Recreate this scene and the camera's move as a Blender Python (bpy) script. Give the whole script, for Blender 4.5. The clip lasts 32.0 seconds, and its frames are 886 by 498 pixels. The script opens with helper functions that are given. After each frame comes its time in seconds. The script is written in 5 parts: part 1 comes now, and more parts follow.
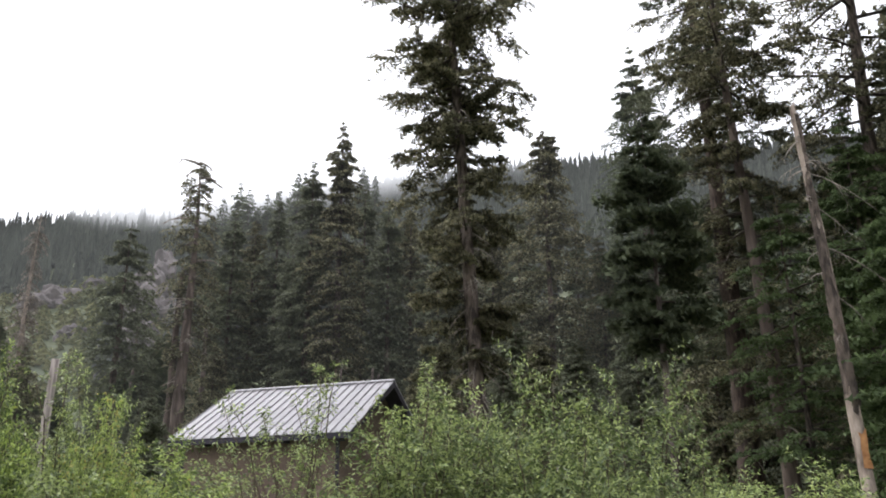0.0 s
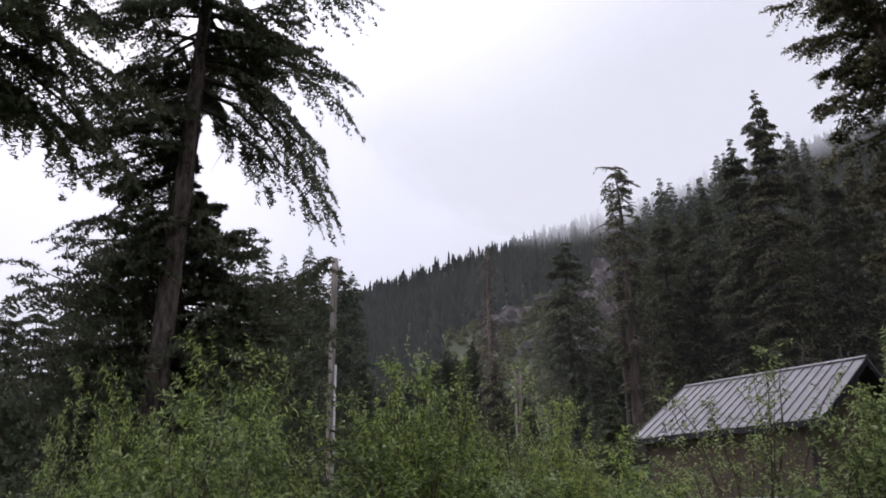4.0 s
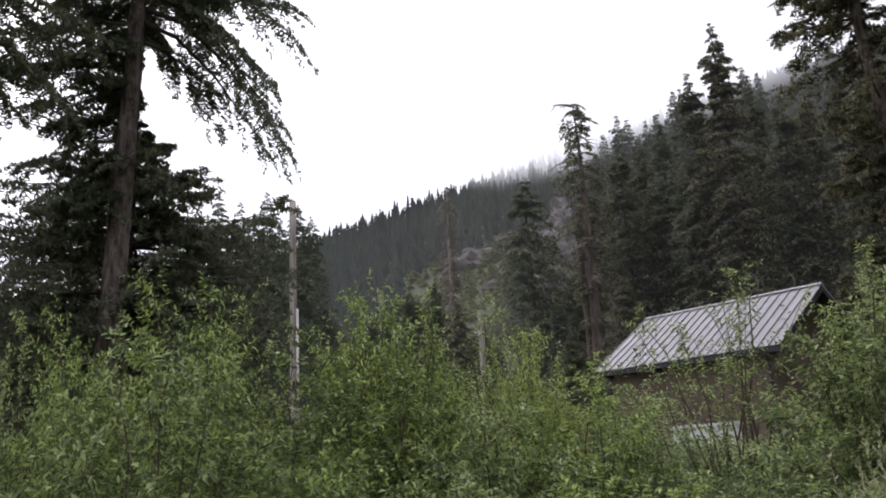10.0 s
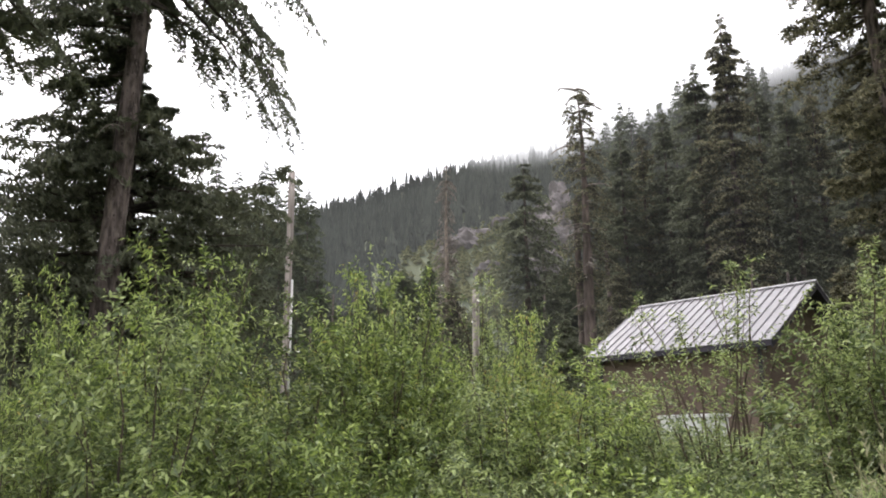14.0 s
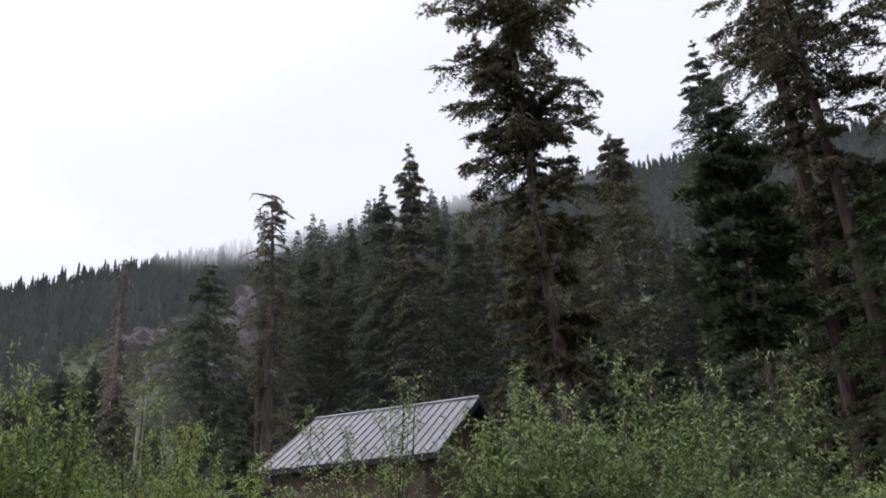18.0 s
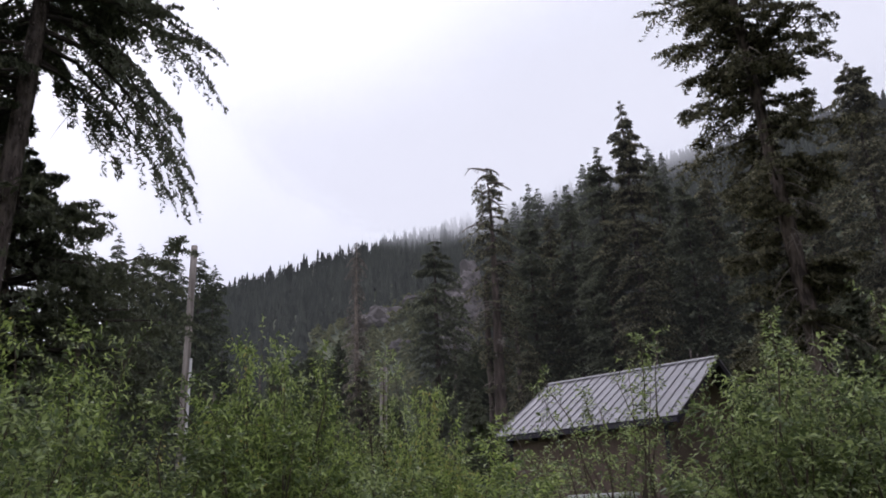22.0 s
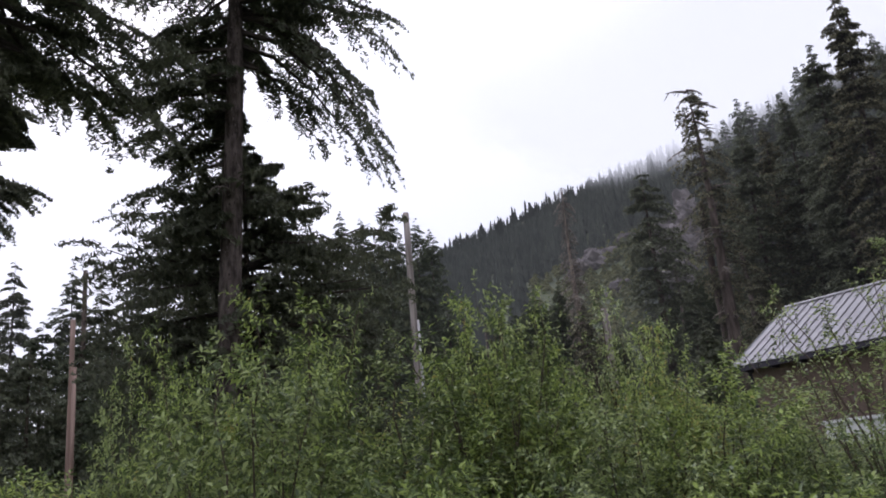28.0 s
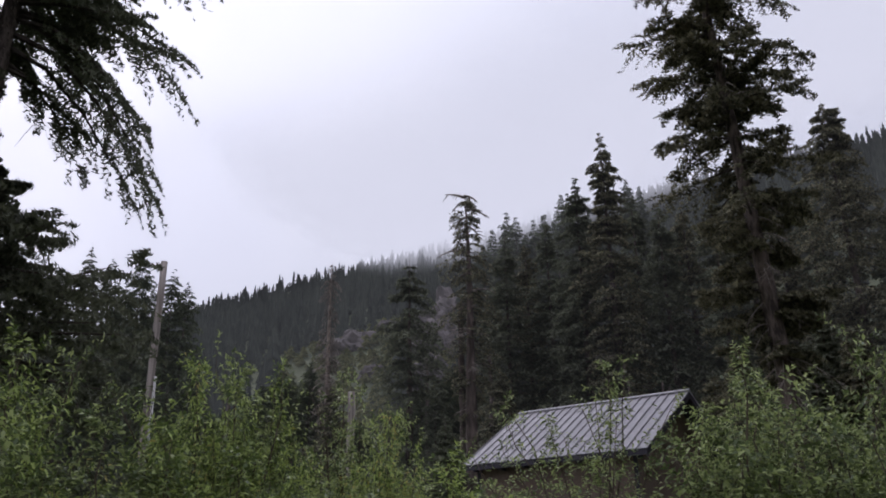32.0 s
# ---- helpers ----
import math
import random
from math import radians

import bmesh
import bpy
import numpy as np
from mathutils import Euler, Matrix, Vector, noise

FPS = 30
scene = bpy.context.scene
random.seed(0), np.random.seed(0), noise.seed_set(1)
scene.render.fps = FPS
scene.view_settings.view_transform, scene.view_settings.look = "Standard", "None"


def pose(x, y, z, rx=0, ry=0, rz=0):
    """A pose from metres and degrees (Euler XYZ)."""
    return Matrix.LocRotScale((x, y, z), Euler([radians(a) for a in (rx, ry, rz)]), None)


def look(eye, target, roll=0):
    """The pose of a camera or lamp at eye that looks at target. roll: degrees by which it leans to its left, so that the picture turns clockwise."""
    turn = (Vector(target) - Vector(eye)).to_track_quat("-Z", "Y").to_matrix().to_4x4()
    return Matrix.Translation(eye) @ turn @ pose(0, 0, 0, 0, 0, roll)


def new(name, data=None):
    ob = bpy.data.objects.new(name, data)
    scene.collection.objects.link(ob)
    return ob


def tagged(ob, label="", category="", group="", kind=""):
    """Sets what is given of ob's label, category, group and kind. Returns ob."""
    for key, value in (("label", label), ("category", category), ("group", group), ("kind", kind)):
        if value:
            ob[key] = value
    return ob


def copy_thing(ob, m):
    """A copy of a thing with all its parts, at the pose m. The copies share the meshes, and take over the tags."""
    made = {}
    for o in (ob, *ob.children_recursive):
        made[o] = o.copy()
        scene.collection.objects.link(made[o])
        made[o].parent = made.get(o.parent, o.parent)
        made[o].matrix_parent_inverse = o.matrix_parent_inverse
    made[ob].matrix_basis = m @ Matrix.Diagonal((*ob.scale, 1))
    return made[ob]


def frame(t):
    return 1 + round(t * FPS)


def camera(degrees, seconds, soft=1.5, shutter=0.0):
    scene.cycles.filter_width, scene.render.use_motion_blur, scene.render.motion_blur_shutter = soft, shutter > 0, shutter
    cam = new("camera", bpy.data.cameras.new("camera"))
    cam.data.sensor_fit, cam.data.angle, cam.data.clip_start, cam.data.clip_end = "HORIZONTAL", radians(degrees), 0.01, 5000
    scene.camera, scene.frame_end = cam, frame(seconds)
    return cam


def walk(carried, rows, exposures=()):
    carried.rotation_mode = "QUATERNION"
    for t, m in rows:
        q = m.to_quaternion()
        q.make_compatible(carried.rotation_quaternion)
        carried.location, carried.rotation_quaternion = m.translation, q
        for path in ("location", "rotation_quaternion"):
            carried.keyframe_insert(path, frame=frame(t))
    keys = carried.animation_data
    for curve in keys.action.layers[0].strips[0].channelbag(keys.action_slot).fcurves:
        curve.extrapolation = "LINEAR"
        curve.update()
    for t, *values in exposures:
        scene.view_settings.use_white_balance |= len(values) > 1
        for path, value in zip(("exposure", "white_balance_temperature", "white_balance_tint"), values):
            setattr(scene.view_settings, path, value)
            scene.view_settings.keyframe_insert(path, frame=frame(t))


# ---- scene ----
cam = camera(57.35, 32.0, soft=1.85)
PATH = [
    (0.0, pose(-0.003, -0.509, 1.616, 108.82, 0.45, -8.49)),
    (0.5, pose(0.008, -0.509, 1.612, 109.01, 1.10, -5.87)),
    (1.0, pose(0.033, -0.484, 1.612, 108.83, 1.23, -3.07)),
    (1.5, pose(0.046, -0.443, 1.610, 107.42, 0.36, 1.07)),
    (2.0, pose(0.050, -0.382, 1.612, 106.66, -0.00, 5.52)),
    (2.5, pose(0.049, -0.350, 1.608, 106.34, 0.25, 10.34)),
    (3.0, pose(0.068, -0.340, 1.610, 106.42, 1.29, 15.43)),
    (3.5, pose(0.108, -0.319, 1.611, 107.68, 0.98, 19.84)),
    (4.0, pose(0.135, -0.314, 1.612, 109.04, 0.98, 23.16)),
    (4.5, pose(0.113, -0.298, 1.610, 109.08, 1.44, 22.91)),
    (6.5, pose(0.043, -0.316, 1.610, 108.74, 0.58, 19.88)),
    (7.0, pose(0.025, -0.325, 1.610, 108.73, 0.38, 19.10)),
    (7.5, pose(-0.003, -0.326, 1.613, 109.19, 0.36, 18.66)),
    (8.0, pose(-0.019, -0.320, 1.610, 110.10, 0.10, 18.66)),
    (8.5, pose(-0.014, -0.312, 1.610, 110.10, 0.65, 19.28)),
    (9.0, pose(-0.006, -0.246, 1.586, 106.97, 1.76, 20.79)),
    (9.5, pose(0.008, -0.106, 1.575, 105.81, 3.43, 21.52)),
    (10.0, pose(-0.000, -0.056, 1.578, 104.97, 3.30, 20.89)),
    (10.5, pose(-0.046, -0.030, 1.576, 104.16, 2.62, 20.32)),
    (11.0, pose(-0.079, -0.026, 1.568, 103.17, 2.70, 19.79)),
    (11.5, pose(-0.084, -0.021, 1.571, 102.81, 1.90, 18.91)),
    (12.0, pose(-0.069, -0.037, 1.570, 102.53, 1.18, 18.21)),
    (12.5, pose(-0.060, -0.033, 1.575, 102.38, 1.21, 18.71)),
    (13.0, pose(-0.063, -0.034, 1.581, 102.99, 1.21, 19.99)),
    (13.5, pose(-0.060, -0.039, 1.589, 103.07, 0.83, 20.21)),
    (15.5, pose(-0.052, -0.078, 1.591, 105.58, -0.46, 17.70)),
    (16.0, pose(-0.051, -0.066, 1.591, 106.21, -0.66, 16.59)),
    (16.5, pose(-0.023, -0.052, 1.596, 107.04, -0.83, 13.98)),
    (17.0, pose(-0.023, 0.001, 1.618, 108.24, -0.11, 10.15)),
    (17.5, pose(0.001, -0.008, 1.618, 109.79, 1.36, 2.72)),
    (18.0, pose(0.011, 0.027, 1.624, 110.30, 2.94, -2.15)),
    (18.5, pose(0.012, 0.028, 1.634, 110.90, 3.88, -2.25)),
    (19.0, pose(0.008, 0.011, 1.624, 110.46, 3.92, 0.12)),
    (19.5, pose(0.020, 0.015, 1.626, 109.31, 4.15, 2.29)),
    (20.0, pose(0.033, 0.026, 1.624, 109.31, 4.46, 4.37)),
    (20.5, pose(0.050, 0.069, 1.622, 109.53, 4.29, 6.89)),
    (21.0, pose(0.047, 0.103, 1.610, 108.78, 3.39, 9.14)),
    (21.5, pose(-0.004, 0.183, 1.599, 108.56, 2.56, 10.85)),
    (22.0, pose(-0.059, 0.270, 1.609, 108.80, 2.10, 13.85)),
    (22.5, pose(-0.062, 0.292, 1.607, 109.20, 2.20, 21.25)),
    (23.0, pose(-0.044, 0.327, 1.614, 109.28, 2.86, 24.57)),
    (23.5, pose(-0.055, 0.373, 1.613, 109.47, 3.57, 26.51)),
    (24.0, pose(-0.063, 0.379, 1.609, 109.39, 3.99, 29.72)),
    (24.5, pose(-0.031, 0.363, 1.590, 109.50, 4.81, 34.26)),
    (26.5, pose(0.034, 0.366, 1.593, 108.23, 8.67, 41.89)),
    (27.0, pose(-0.019, 0.386, 1.609, 107.73, 7.28, 39.14)),
    (27.5, pose(-0.045, 0.386, 1.608, 107.17, 6.18, 35.66)),
    (28.0, pose(-0.038, 0.358, 1.594, 106.18, 5.21, 30.30)),
    (28.5, pose(-0.033, 0.365, 1.604, 105.63, 4.70, 26.86)),
    (29.0, pose(-0.031, 0.345, 1.609, 105.64, 3.73, 23.51)),
    (29.5, pose(-0.022, 0.331, 1.612, 106.99, 3.12, 20.25)),
    (30.0, pose(-0.025, 0.353, 1.614, 107.71, 1.62, 16.83)),
    (30.5, pose(-0.018, 0.393, 1.630, 108.43, 0.53, 15.79)),
    (31.0, pose(-0.013, 0.389, 1.617, 109.22, 0.71, 15.13)),
    (31.5, pose(-0.003, 0.458, 1.633, 109.79, 1.19, 13.50)),
    (32.0, pose(-0.015, 0.466, 1.614, 110.61, 0.84, 11.71)),
]
EXPOSURES = [(0.0, 0.55, 6270, 11), (1.5, 0.33, 6270, 11), (3.0, -0.15, 6120, 16), (4.0, -0.58, 6000, 19), (8.5, -0.7, 5970, 18), (9.0, -0.6, 5970, 18), (9.5, -0.33, 6080, 16), (10.0, -0.08, 6170, 15), (11.0, 0.57, 6500, 12), (13.5, 0.70, 6500, 12), (16.0, -0.08, 6080, 14), (19.0, -0.34, 5990, 16),
             (22.0, -0.52, 5940, 19), (24.0, -0.60, 5890, 20), (26.5, -0.66, 5890, 20), (28.0, -0.33, 5890, 19), (29.0, -0.28, 5890, 17), (30.0, -0.38, 5920, 18), (32.0, -0.76, 5870, 20)]
walk(cam, PATH, EXPOSURES)

# ---- world and light: overcast mountain daylight, sun behind thin cloud ----
SUN_AZ, SUN_EL = 52.0, 42.0
world = bpy.data.worlds.new("overcast_sky")
scene.world = world
world.use_nodes = True
wn, wl = world.node_tree.nodes, world.node_tree.links
wn.clear()
w_out = wn.new("ShaderNodeOutputWorld")
w_bg = wn.new("ShaderNodeBackground")
w_sky = wn.new("ShaderNodeTexSky")
w_sky.sky_type = "NISHITA"
w_sky.sun_disc = False
w_sky.sun_elevation = radians(SUN_EL)
w_sky.sun_rotation = radians(-SUN_AZ)
w_sky.dust_density = 4.0
w_scale = wn.new("ShaderNodeVectorMath")
w_scale.operation = "SCALE"
w_scale.inputs["Scale"].default_value = 0.1
wl.new(w_sky.outputs[0], w_scale.inputs[0])
w_co = wn.new("ShaderNodeTexCoord")
w_noise = wn.new("ShaderNodeTexNoise")
w_noise.inputs["Scale"].default_value = 2.2
w_noise.inputs["Detail"].default_value = 5.0
w_noise.inputs["Roughness"].default_value = 0.5
wl.new(w_co.outputs["Generated"], w_noise.inputs["Vector"])
w_ramp = wn.new("ShaderNodeValToRGB")
w_ramp.color_ramp.elements[0].position = 0.3
w_ramp.color_ramp.elements[0].color = (0.80, 0.81, 0.86, 1)
w_ramp.color_ramp.elements[1].position = 0.7
w_ramp.color_ramp.elements[1].color = (0.99, 0.99, 1.0, 1)
wl.new(w_noise.outputs["Fac"], w_ramp.inputs["Fac"])
# soft bright patch where the sun stands behind the cloud
w_dot = wn.new("ShaderNodeVectorMath")
w_dot.operation = "DOT_PRODUCT"
w_dot.inputs[1].default_value = (-math.sin(radians(SUN_AZ)) * math.cos(radians(SUN_EL)), math.cos(radians(SUN_AZ)) * math.cos(radians(SUN_EL)), math.sin(radians(SUN_EL)))
wl.new(w_co.outputs["Generated"], w_dot.inputs[0])
w_glow = wn.new("ShaderNodeMapRange")
w_glow.interpolation_type = "SMOOTHSTEP"
w_glow.inputs["From Min"].default_value = 0.76
w_glow.inputs["From Max"].default_value = 1.0
w_glow.inputs["To Min"].default_value = 1.0
w_glow.inputs["To Max"].default_value = 1.38
wl.new(w_dot.outputs["Value"], w_glow.inputs["Value"])
# an overcast sky brightens towards the zenith
w_up = wn.new("ShaderNodeSeparateXYZ")
wl.new(w_co.outputs["Generated"], w_up.inputs[0])
w_zenith = wn.new("ShaderNodeMapRange")
w_zenith.inputs["From Min"].default_value = 0.45
w_zenith.inputs["From Max"].default_value = 1.0
w_zenith.inputs["To Min"].default_value = 1.0
w_zenith.inputs["To Max"].default_value = 1.6
wl.new(w_up.outputs["Z"], w_zenith.inputs["Value"])
w_both = wn.new("ShaderNodeMath")
w_both.operation = "MULTIPLY"
wl.new(w_glow.outputs["Result"], w_both.inputs[0])
wl.new(w_zenith.outputs["Result"], w_both.inputs[1])
w_mul = wn.new("ShaderNodeVectorMath")
w_mul.operation = "SCALE"
wl.new(w_ramp.outputs["Color"], w_mul.inputs[0])
wl.new(w_both.outputs[0], w_mul.inputs["Scale"])
w_mix = wn.new("ShaderNodeMix")
w_mix.data_type = "RGBA"
w_mix.inputs["Factor"].default_value = 0.9
wl.new(w_scale.outputs[0], w_mix.inputs["A"])
wl.new(w_mul.outputs[0], w_mix.inputs["B"])
wl.new(w_mix.outputs["Result"], w_bg.inputs["Color"])
w_bg.inputs["Strength"].default_value = 1.28
wl.new(w_bg.outputs[0], w_out.inputs[0])

sun_data = bpy.data.lights.new("sun", "SUN")
sun_data.energy, sun_data.angle, sun_data.color = 1.5, radians(20), (1.0, 0.97, 0.92)
sun = new("sun", sun_data)
sun.matrix_world = look((0, 0, 0), (math.sin(radians(SUN_AZ)), -math.cos(radians(SUN_AZ)), -math.tan(radians(SUN_EL))))


# ---- materials ----
def shader(name, dark, light, rough=0.8, scale=4.0, bump=0.3, detail=6.0, stretch=(1, 1, 1), fine=0.0, island=0.0, through_light=0.0, metal=0.0, big=0.35, hard=0.2, gloss=0.3, accent=None):
    """A surface with grain at one scale, broad variation at another, fine relief, and variation from piece to piece."""
    m = bpy.data.materials.new(name)
    m.use_nodes = True
    n, l = m.node_tree.nodes, m.node_tree.links
    b = n["Principled BSDF"]
    b.inputs["Roughness"].default_value = rough
    b.inputs["Metallic"].default_value = metal
    b.inputs["Specular IOR Level"].default_value = gloss
    co = n.new("ShaderNodeTexCoord")
    mp = n.new("ShaderNodeMapping")
    mp.inputs["Scale"].default_value = stretch
    l.new(co.outputs["Object"], mp.inputs["Vector"])
    n1 = n.new("ShaderNodeTexNoise")
    n1.inputs["Scale"].default_value = scale
    n1.inputs["Detail"].default_value = detail
    n2 = n.new("ShaderNodeTexNoise")
    n2.inputs["Scale"].default_value = scale * 0.13
    n2.inputs["Detail"].default_value = 3.0
    l.new(mp.outputs[0], n1.inputs["Vector"])
    l.new(mp.outputs[0], n2.inputs["Vector"])
    mx = n.new("ShaderNodeMath")
    mx.operation = "MULTIPLY_ADD"
    mx.inputs[1].default_value = 1.0 - big
    sc = n.new("ShaderNodeMath")
    sc.operation = "MULTIPLY"
    sc.inputs[1].default_value = big
    l.new(n2.outputs["Fac"], sc.inputs[0])
    l.new(n1.outputs["Fac"], mx.inputs[0])
    l.new(sc.outputs[0], mx.inputs[2])
    value = mx.outputs[0]
    if island:
        geo = n.new("ShaderNodeNewGeometry")
        add = n.new("ShaderNodeMath")
        add.operation = "MULTIPLY_ADD"
        add.inputs[1].default_value = island
        l.new(geo.outputs["Random Per Island"], add.inputs[0])
        off = n.new("ShaderNodeMath")
        off.operation = "SUBTRACT"
        off.inputs[1].default_value = island * 0.5
        l.new(value, off.inputs[0])
        l.new(off.outputs[0], add.inputs[2])
        value = add.outputs[0]
    if fine:
        info = n.new("ShaderNodeObjectInfo")
        ad2 = n.new("ShaderNodeMath")
        ad2.operation = "MULTIPLY_ADD"
        ad2.inputs[1].default_value = fine
        of2 = n.new("ShaderNodeMath")
        of2.operation = "SUBTRACT"
        of2.inputs[1].default_value = fine * 0.5
        l.new(value, of2.inputs[0])
        l.new(info.outputs["Random"], ad2.inputs[0])
        l.new(of2.outputs[0], ad2.inputs[2])
        value = ad2.outputs[0]
    rp = n.new("ShaderNodeValToRGB")
    rp.color_ramp.elements[0].position, rp.color_ramp.elements[0].color = 0.5 - hard, (*dark, 1)
    rp.color_ramp.elements[1].position, rp.color_ramp.elements[1].color = 0.5 + hard, (*light, 1)
    if accent:
        extra = rp.color_ramp.elements.new(accent[0])
        extra.color = (*accent[1], 1)
        rp.color_ramp.elements.new(accent[0] - 0.03).color = (*light, 1)
    l.new(value, rp.inputs["Fac"])
    l.new(rp.outputs["Color"], b.inputs["Base Color"])
    if bump:
        bp = n.new("ShaderNodeBump")
        bp.inputs["Strength"].default_value = bump
        bp.inputs["Distance"].default_value = 0.02 if hard > 0.13 else 0.05
        l.new(n1.outputs["Fac"], bp.inputs["Height"])
        l.new(bp.outputs[0], b.inputs["Normal"])
    if through_light:
        tr = n.new("ShaderNodeBsdfTranslucent")
        l.new(rp.outputs["Color"], tr.inputs["Color"])
        ms = n.new("ShaderNodeMixShader")
        ms.inputs[0].default_value = through_light
        l.new(b.outputs[0], ms.inputs[1])
        l.new(tr.outputs[0], ms.inputs[2])
        l.new(ms.outputs[0], n["Material Output"].inputs["Surface"])
    return m


M_BARK = shader("bark", (0.038, 0.030, 0.025), (0.150, 0.117, 0.096), 0.95, 14.0, 1.0, stretch=(1, 1, 0.3), hard=0.09, detail=10)
M_BARK_GREY = shader("grey_bark", (0.046, 0.036, 0.031), (0.180, 0.144, 0.127), 0.95, 14.0, 1.0, stretch=(1, 1, 0.32), hard=0.09, detail=10)
M_BARK_OLD = shader("old_reddish_bark", (0.058, 0.043, 0.035), (0.185, 0.142, 0.120), 0.95, 6.0, 1.0, stretch=(1, 1, 0.2), hard=0.14, detail=9)
# redder, darker copy of bark: forest shade on one thick trunk put into its colour
M_BARK_SHADED = shader("shaded_reddish_bark", (0.030, 0.022, 0.018), (0.098, 0.070, 0.056), 0.95, 14.0, 1.0, stretch=(1, 1, 0.3), hard=0.12, detail=10)
M_FLAKE = shader("bark_flake", (0.050, 0.040, 0.034), (0.165, 0.134, 0.118), 0.95, 5.0, 0.0, island=0.6)
M_SNAG = shader("weathered_snag_wood", (0.105, 0.078, 0.062), (0.43, 0.35, 0.29), 0.9, 9.0, 1.0, stretch=(1, 1, 0.3), big=0.45, hard=0.1, detail=9)
M_DEADTWIG = shader("dead_twig", (0.11, 0.09, 0.075), (0.30, 0.26, 0.22), 0.95, 6.0, 0.3)
M_LIMB = shader("limb_bark", (0.035, 0.028, 0.023), (0.10, 0.082, 0.068), 0.95, 9.0, 0.4)
M_NEEDLE = shader("hemlock_needles", (0.074, 0.081, 0.054), (0.162, 0.171, 0.106), 0.75, 1.6, 0.0, island=0.35, through_light=0.3)
M_NEEDLE_FIR = shader("fir_needles", (0.056, 0.069, 0.042), (0.134, 0.150, 0.085), 0.75, 1.6, 0.0, island=0.35, through_light=0.3)
M_NEEDLE_OLD = shader("mossy_needles", (0.064, 0.063, 0.039), (0.218, 0.202, 0.120), 0.8, 1.3, 0.0, island=0.6, through_light=0.3)
M_NEEDLE_YOUNG = shader("young_fir_needles", (0.050, 0.072, 0.030), (0.135, 0.180, 0.072), 0.75, 1.6, 0.0, island=0.35, through_light=0.35)
M_FAR = shader("far_forest", (0.028, 0.034, 0.027), (0.066, 0.074, 0.056), 0.85, 0.05, 0.0, island=0.3, big=0.5)
M_SLOPE = shader("slope_shrub_leaves", (0.075, 0.085, 0.030), (0.19, 0.19, 0.08), 0.8, 0.08, 0.0, island=0.4, through_light=0.3)
M_LEAF = shader("willow_leaf", (0.106, 0.150, 0.040), (0.415, 0.505, 0.140), 0.36, 1.2, 0.0, island=0.85, fine=0.4, through_light=0.4, gloss=0.5, accent=(0.93, (0.50, 0.42, 0.13)))
M_LEAF_GREY = shader("grey_willow_leaf", (0.100, 0.134, 0.047), (0.375, 0.440, 0.165), 0.36, 1.2, 0.0, island=0.8, fine=0.45, through_light=0.4, gloss=0.5)
M_STEM = shader("shrub_stem", (0.04, 0.03, 0.022), (0.13, 0.10, 0.07), 0.9, 12.0, 0.2)
M_GROUND = shader("meadow_ground", (0.022, 0.032, 0.014), (0.085, 0.095, 0.042), 0.95, 0.12, 0.5, detail=10, big=0.4)
M_ROCK = shader("scree_rock", (0.065, 0.056, 0.055), (0.19, 0.165, 0.158), 0.95, 0.35, 0.8, detail=10)
M_ROOF = shader("galvanised_roof_panel", (0.225, 0.214, 0.220), (0.315, 0.301, 0.306), 0.45, 3.0, 0.05, fine=0.08, metal=0.15)
M_TRIM = shader("dark_roof_trim", (0.030, 0.026, 0.035), (0.06, 0.052, 0.065), 0.6, 5.0, 0.1)
M_WALL = shader("brown_hut_wall", (0.125, 0.090, 0.070), (0.195, 0.145, 0.114), 0.9, 14.0, 0.3)
M_POLE = shader("weathered_pole_wood", (0.13, 0.105, 0.092), (0.47, 0.41, 0.37), 0.9, 14.0, 0.8, stretch=(1, 1, 0.05), hard=0.14)
M_POLE_RED = shader("reddish_pole_wood", (0.17, 0.11, 0.09), (0.44, 0.31, 0.25), 0.9, 8.0, 0.5, stretch=(1, 1, 0.08))
M_CONDUIT = shader("pale_conduit", (0.45, 0.44, 0.42), (0.62, 0.60, 0.58), 0.6, 6.0, 0.05)


# ---- builders ----
def mesh_from(name, verts, faces, material=None, smooth=False):
    """A mesh from an array of points and an array of equal-sided faces."""
    verts = np.asarray(verts, dtype=np.float32).reshape(-1, 3)
    faces = np.asarray(faces, dtype=np.int32)
    me = bpy.data.meshes.new(name)
    me.vertices.add(len(verts))
    me.vertices.foreach_set("co", verts.ravel())
    k = faces.shape[1]
    me.loops.add(faces.size)
    me.loops.foreach_set("vertex_index", faces.ravel())
    me.polygons.add(len(faces))
    me.polygons.foreach_set("loop_start", np.arange(0, faces.size, k, dtype=np.int32))
    if smooth:
        me.polygons.foreach_set("use_smooth", np.ones(len(faces), dtype=bool))
    me.update(calc_edges=True)
    if material:
        me.materials.append(material)
    return me


def part(name, data, material, parent, label=""):
    """Links a bmesh or a mesh as one object under a thing or a part."""
    if isinstance(data, bmesh.types.BMesh):
        me = bpy.data.meshes.new(name)
        data.to_mesh(me)
        data.free()
    else:
        me = data
    if not me.materials:
        me.materials.append(material)
    ob = new(name, me)
    ob.parent = parent
    return tagged(ob, label) if label else ob


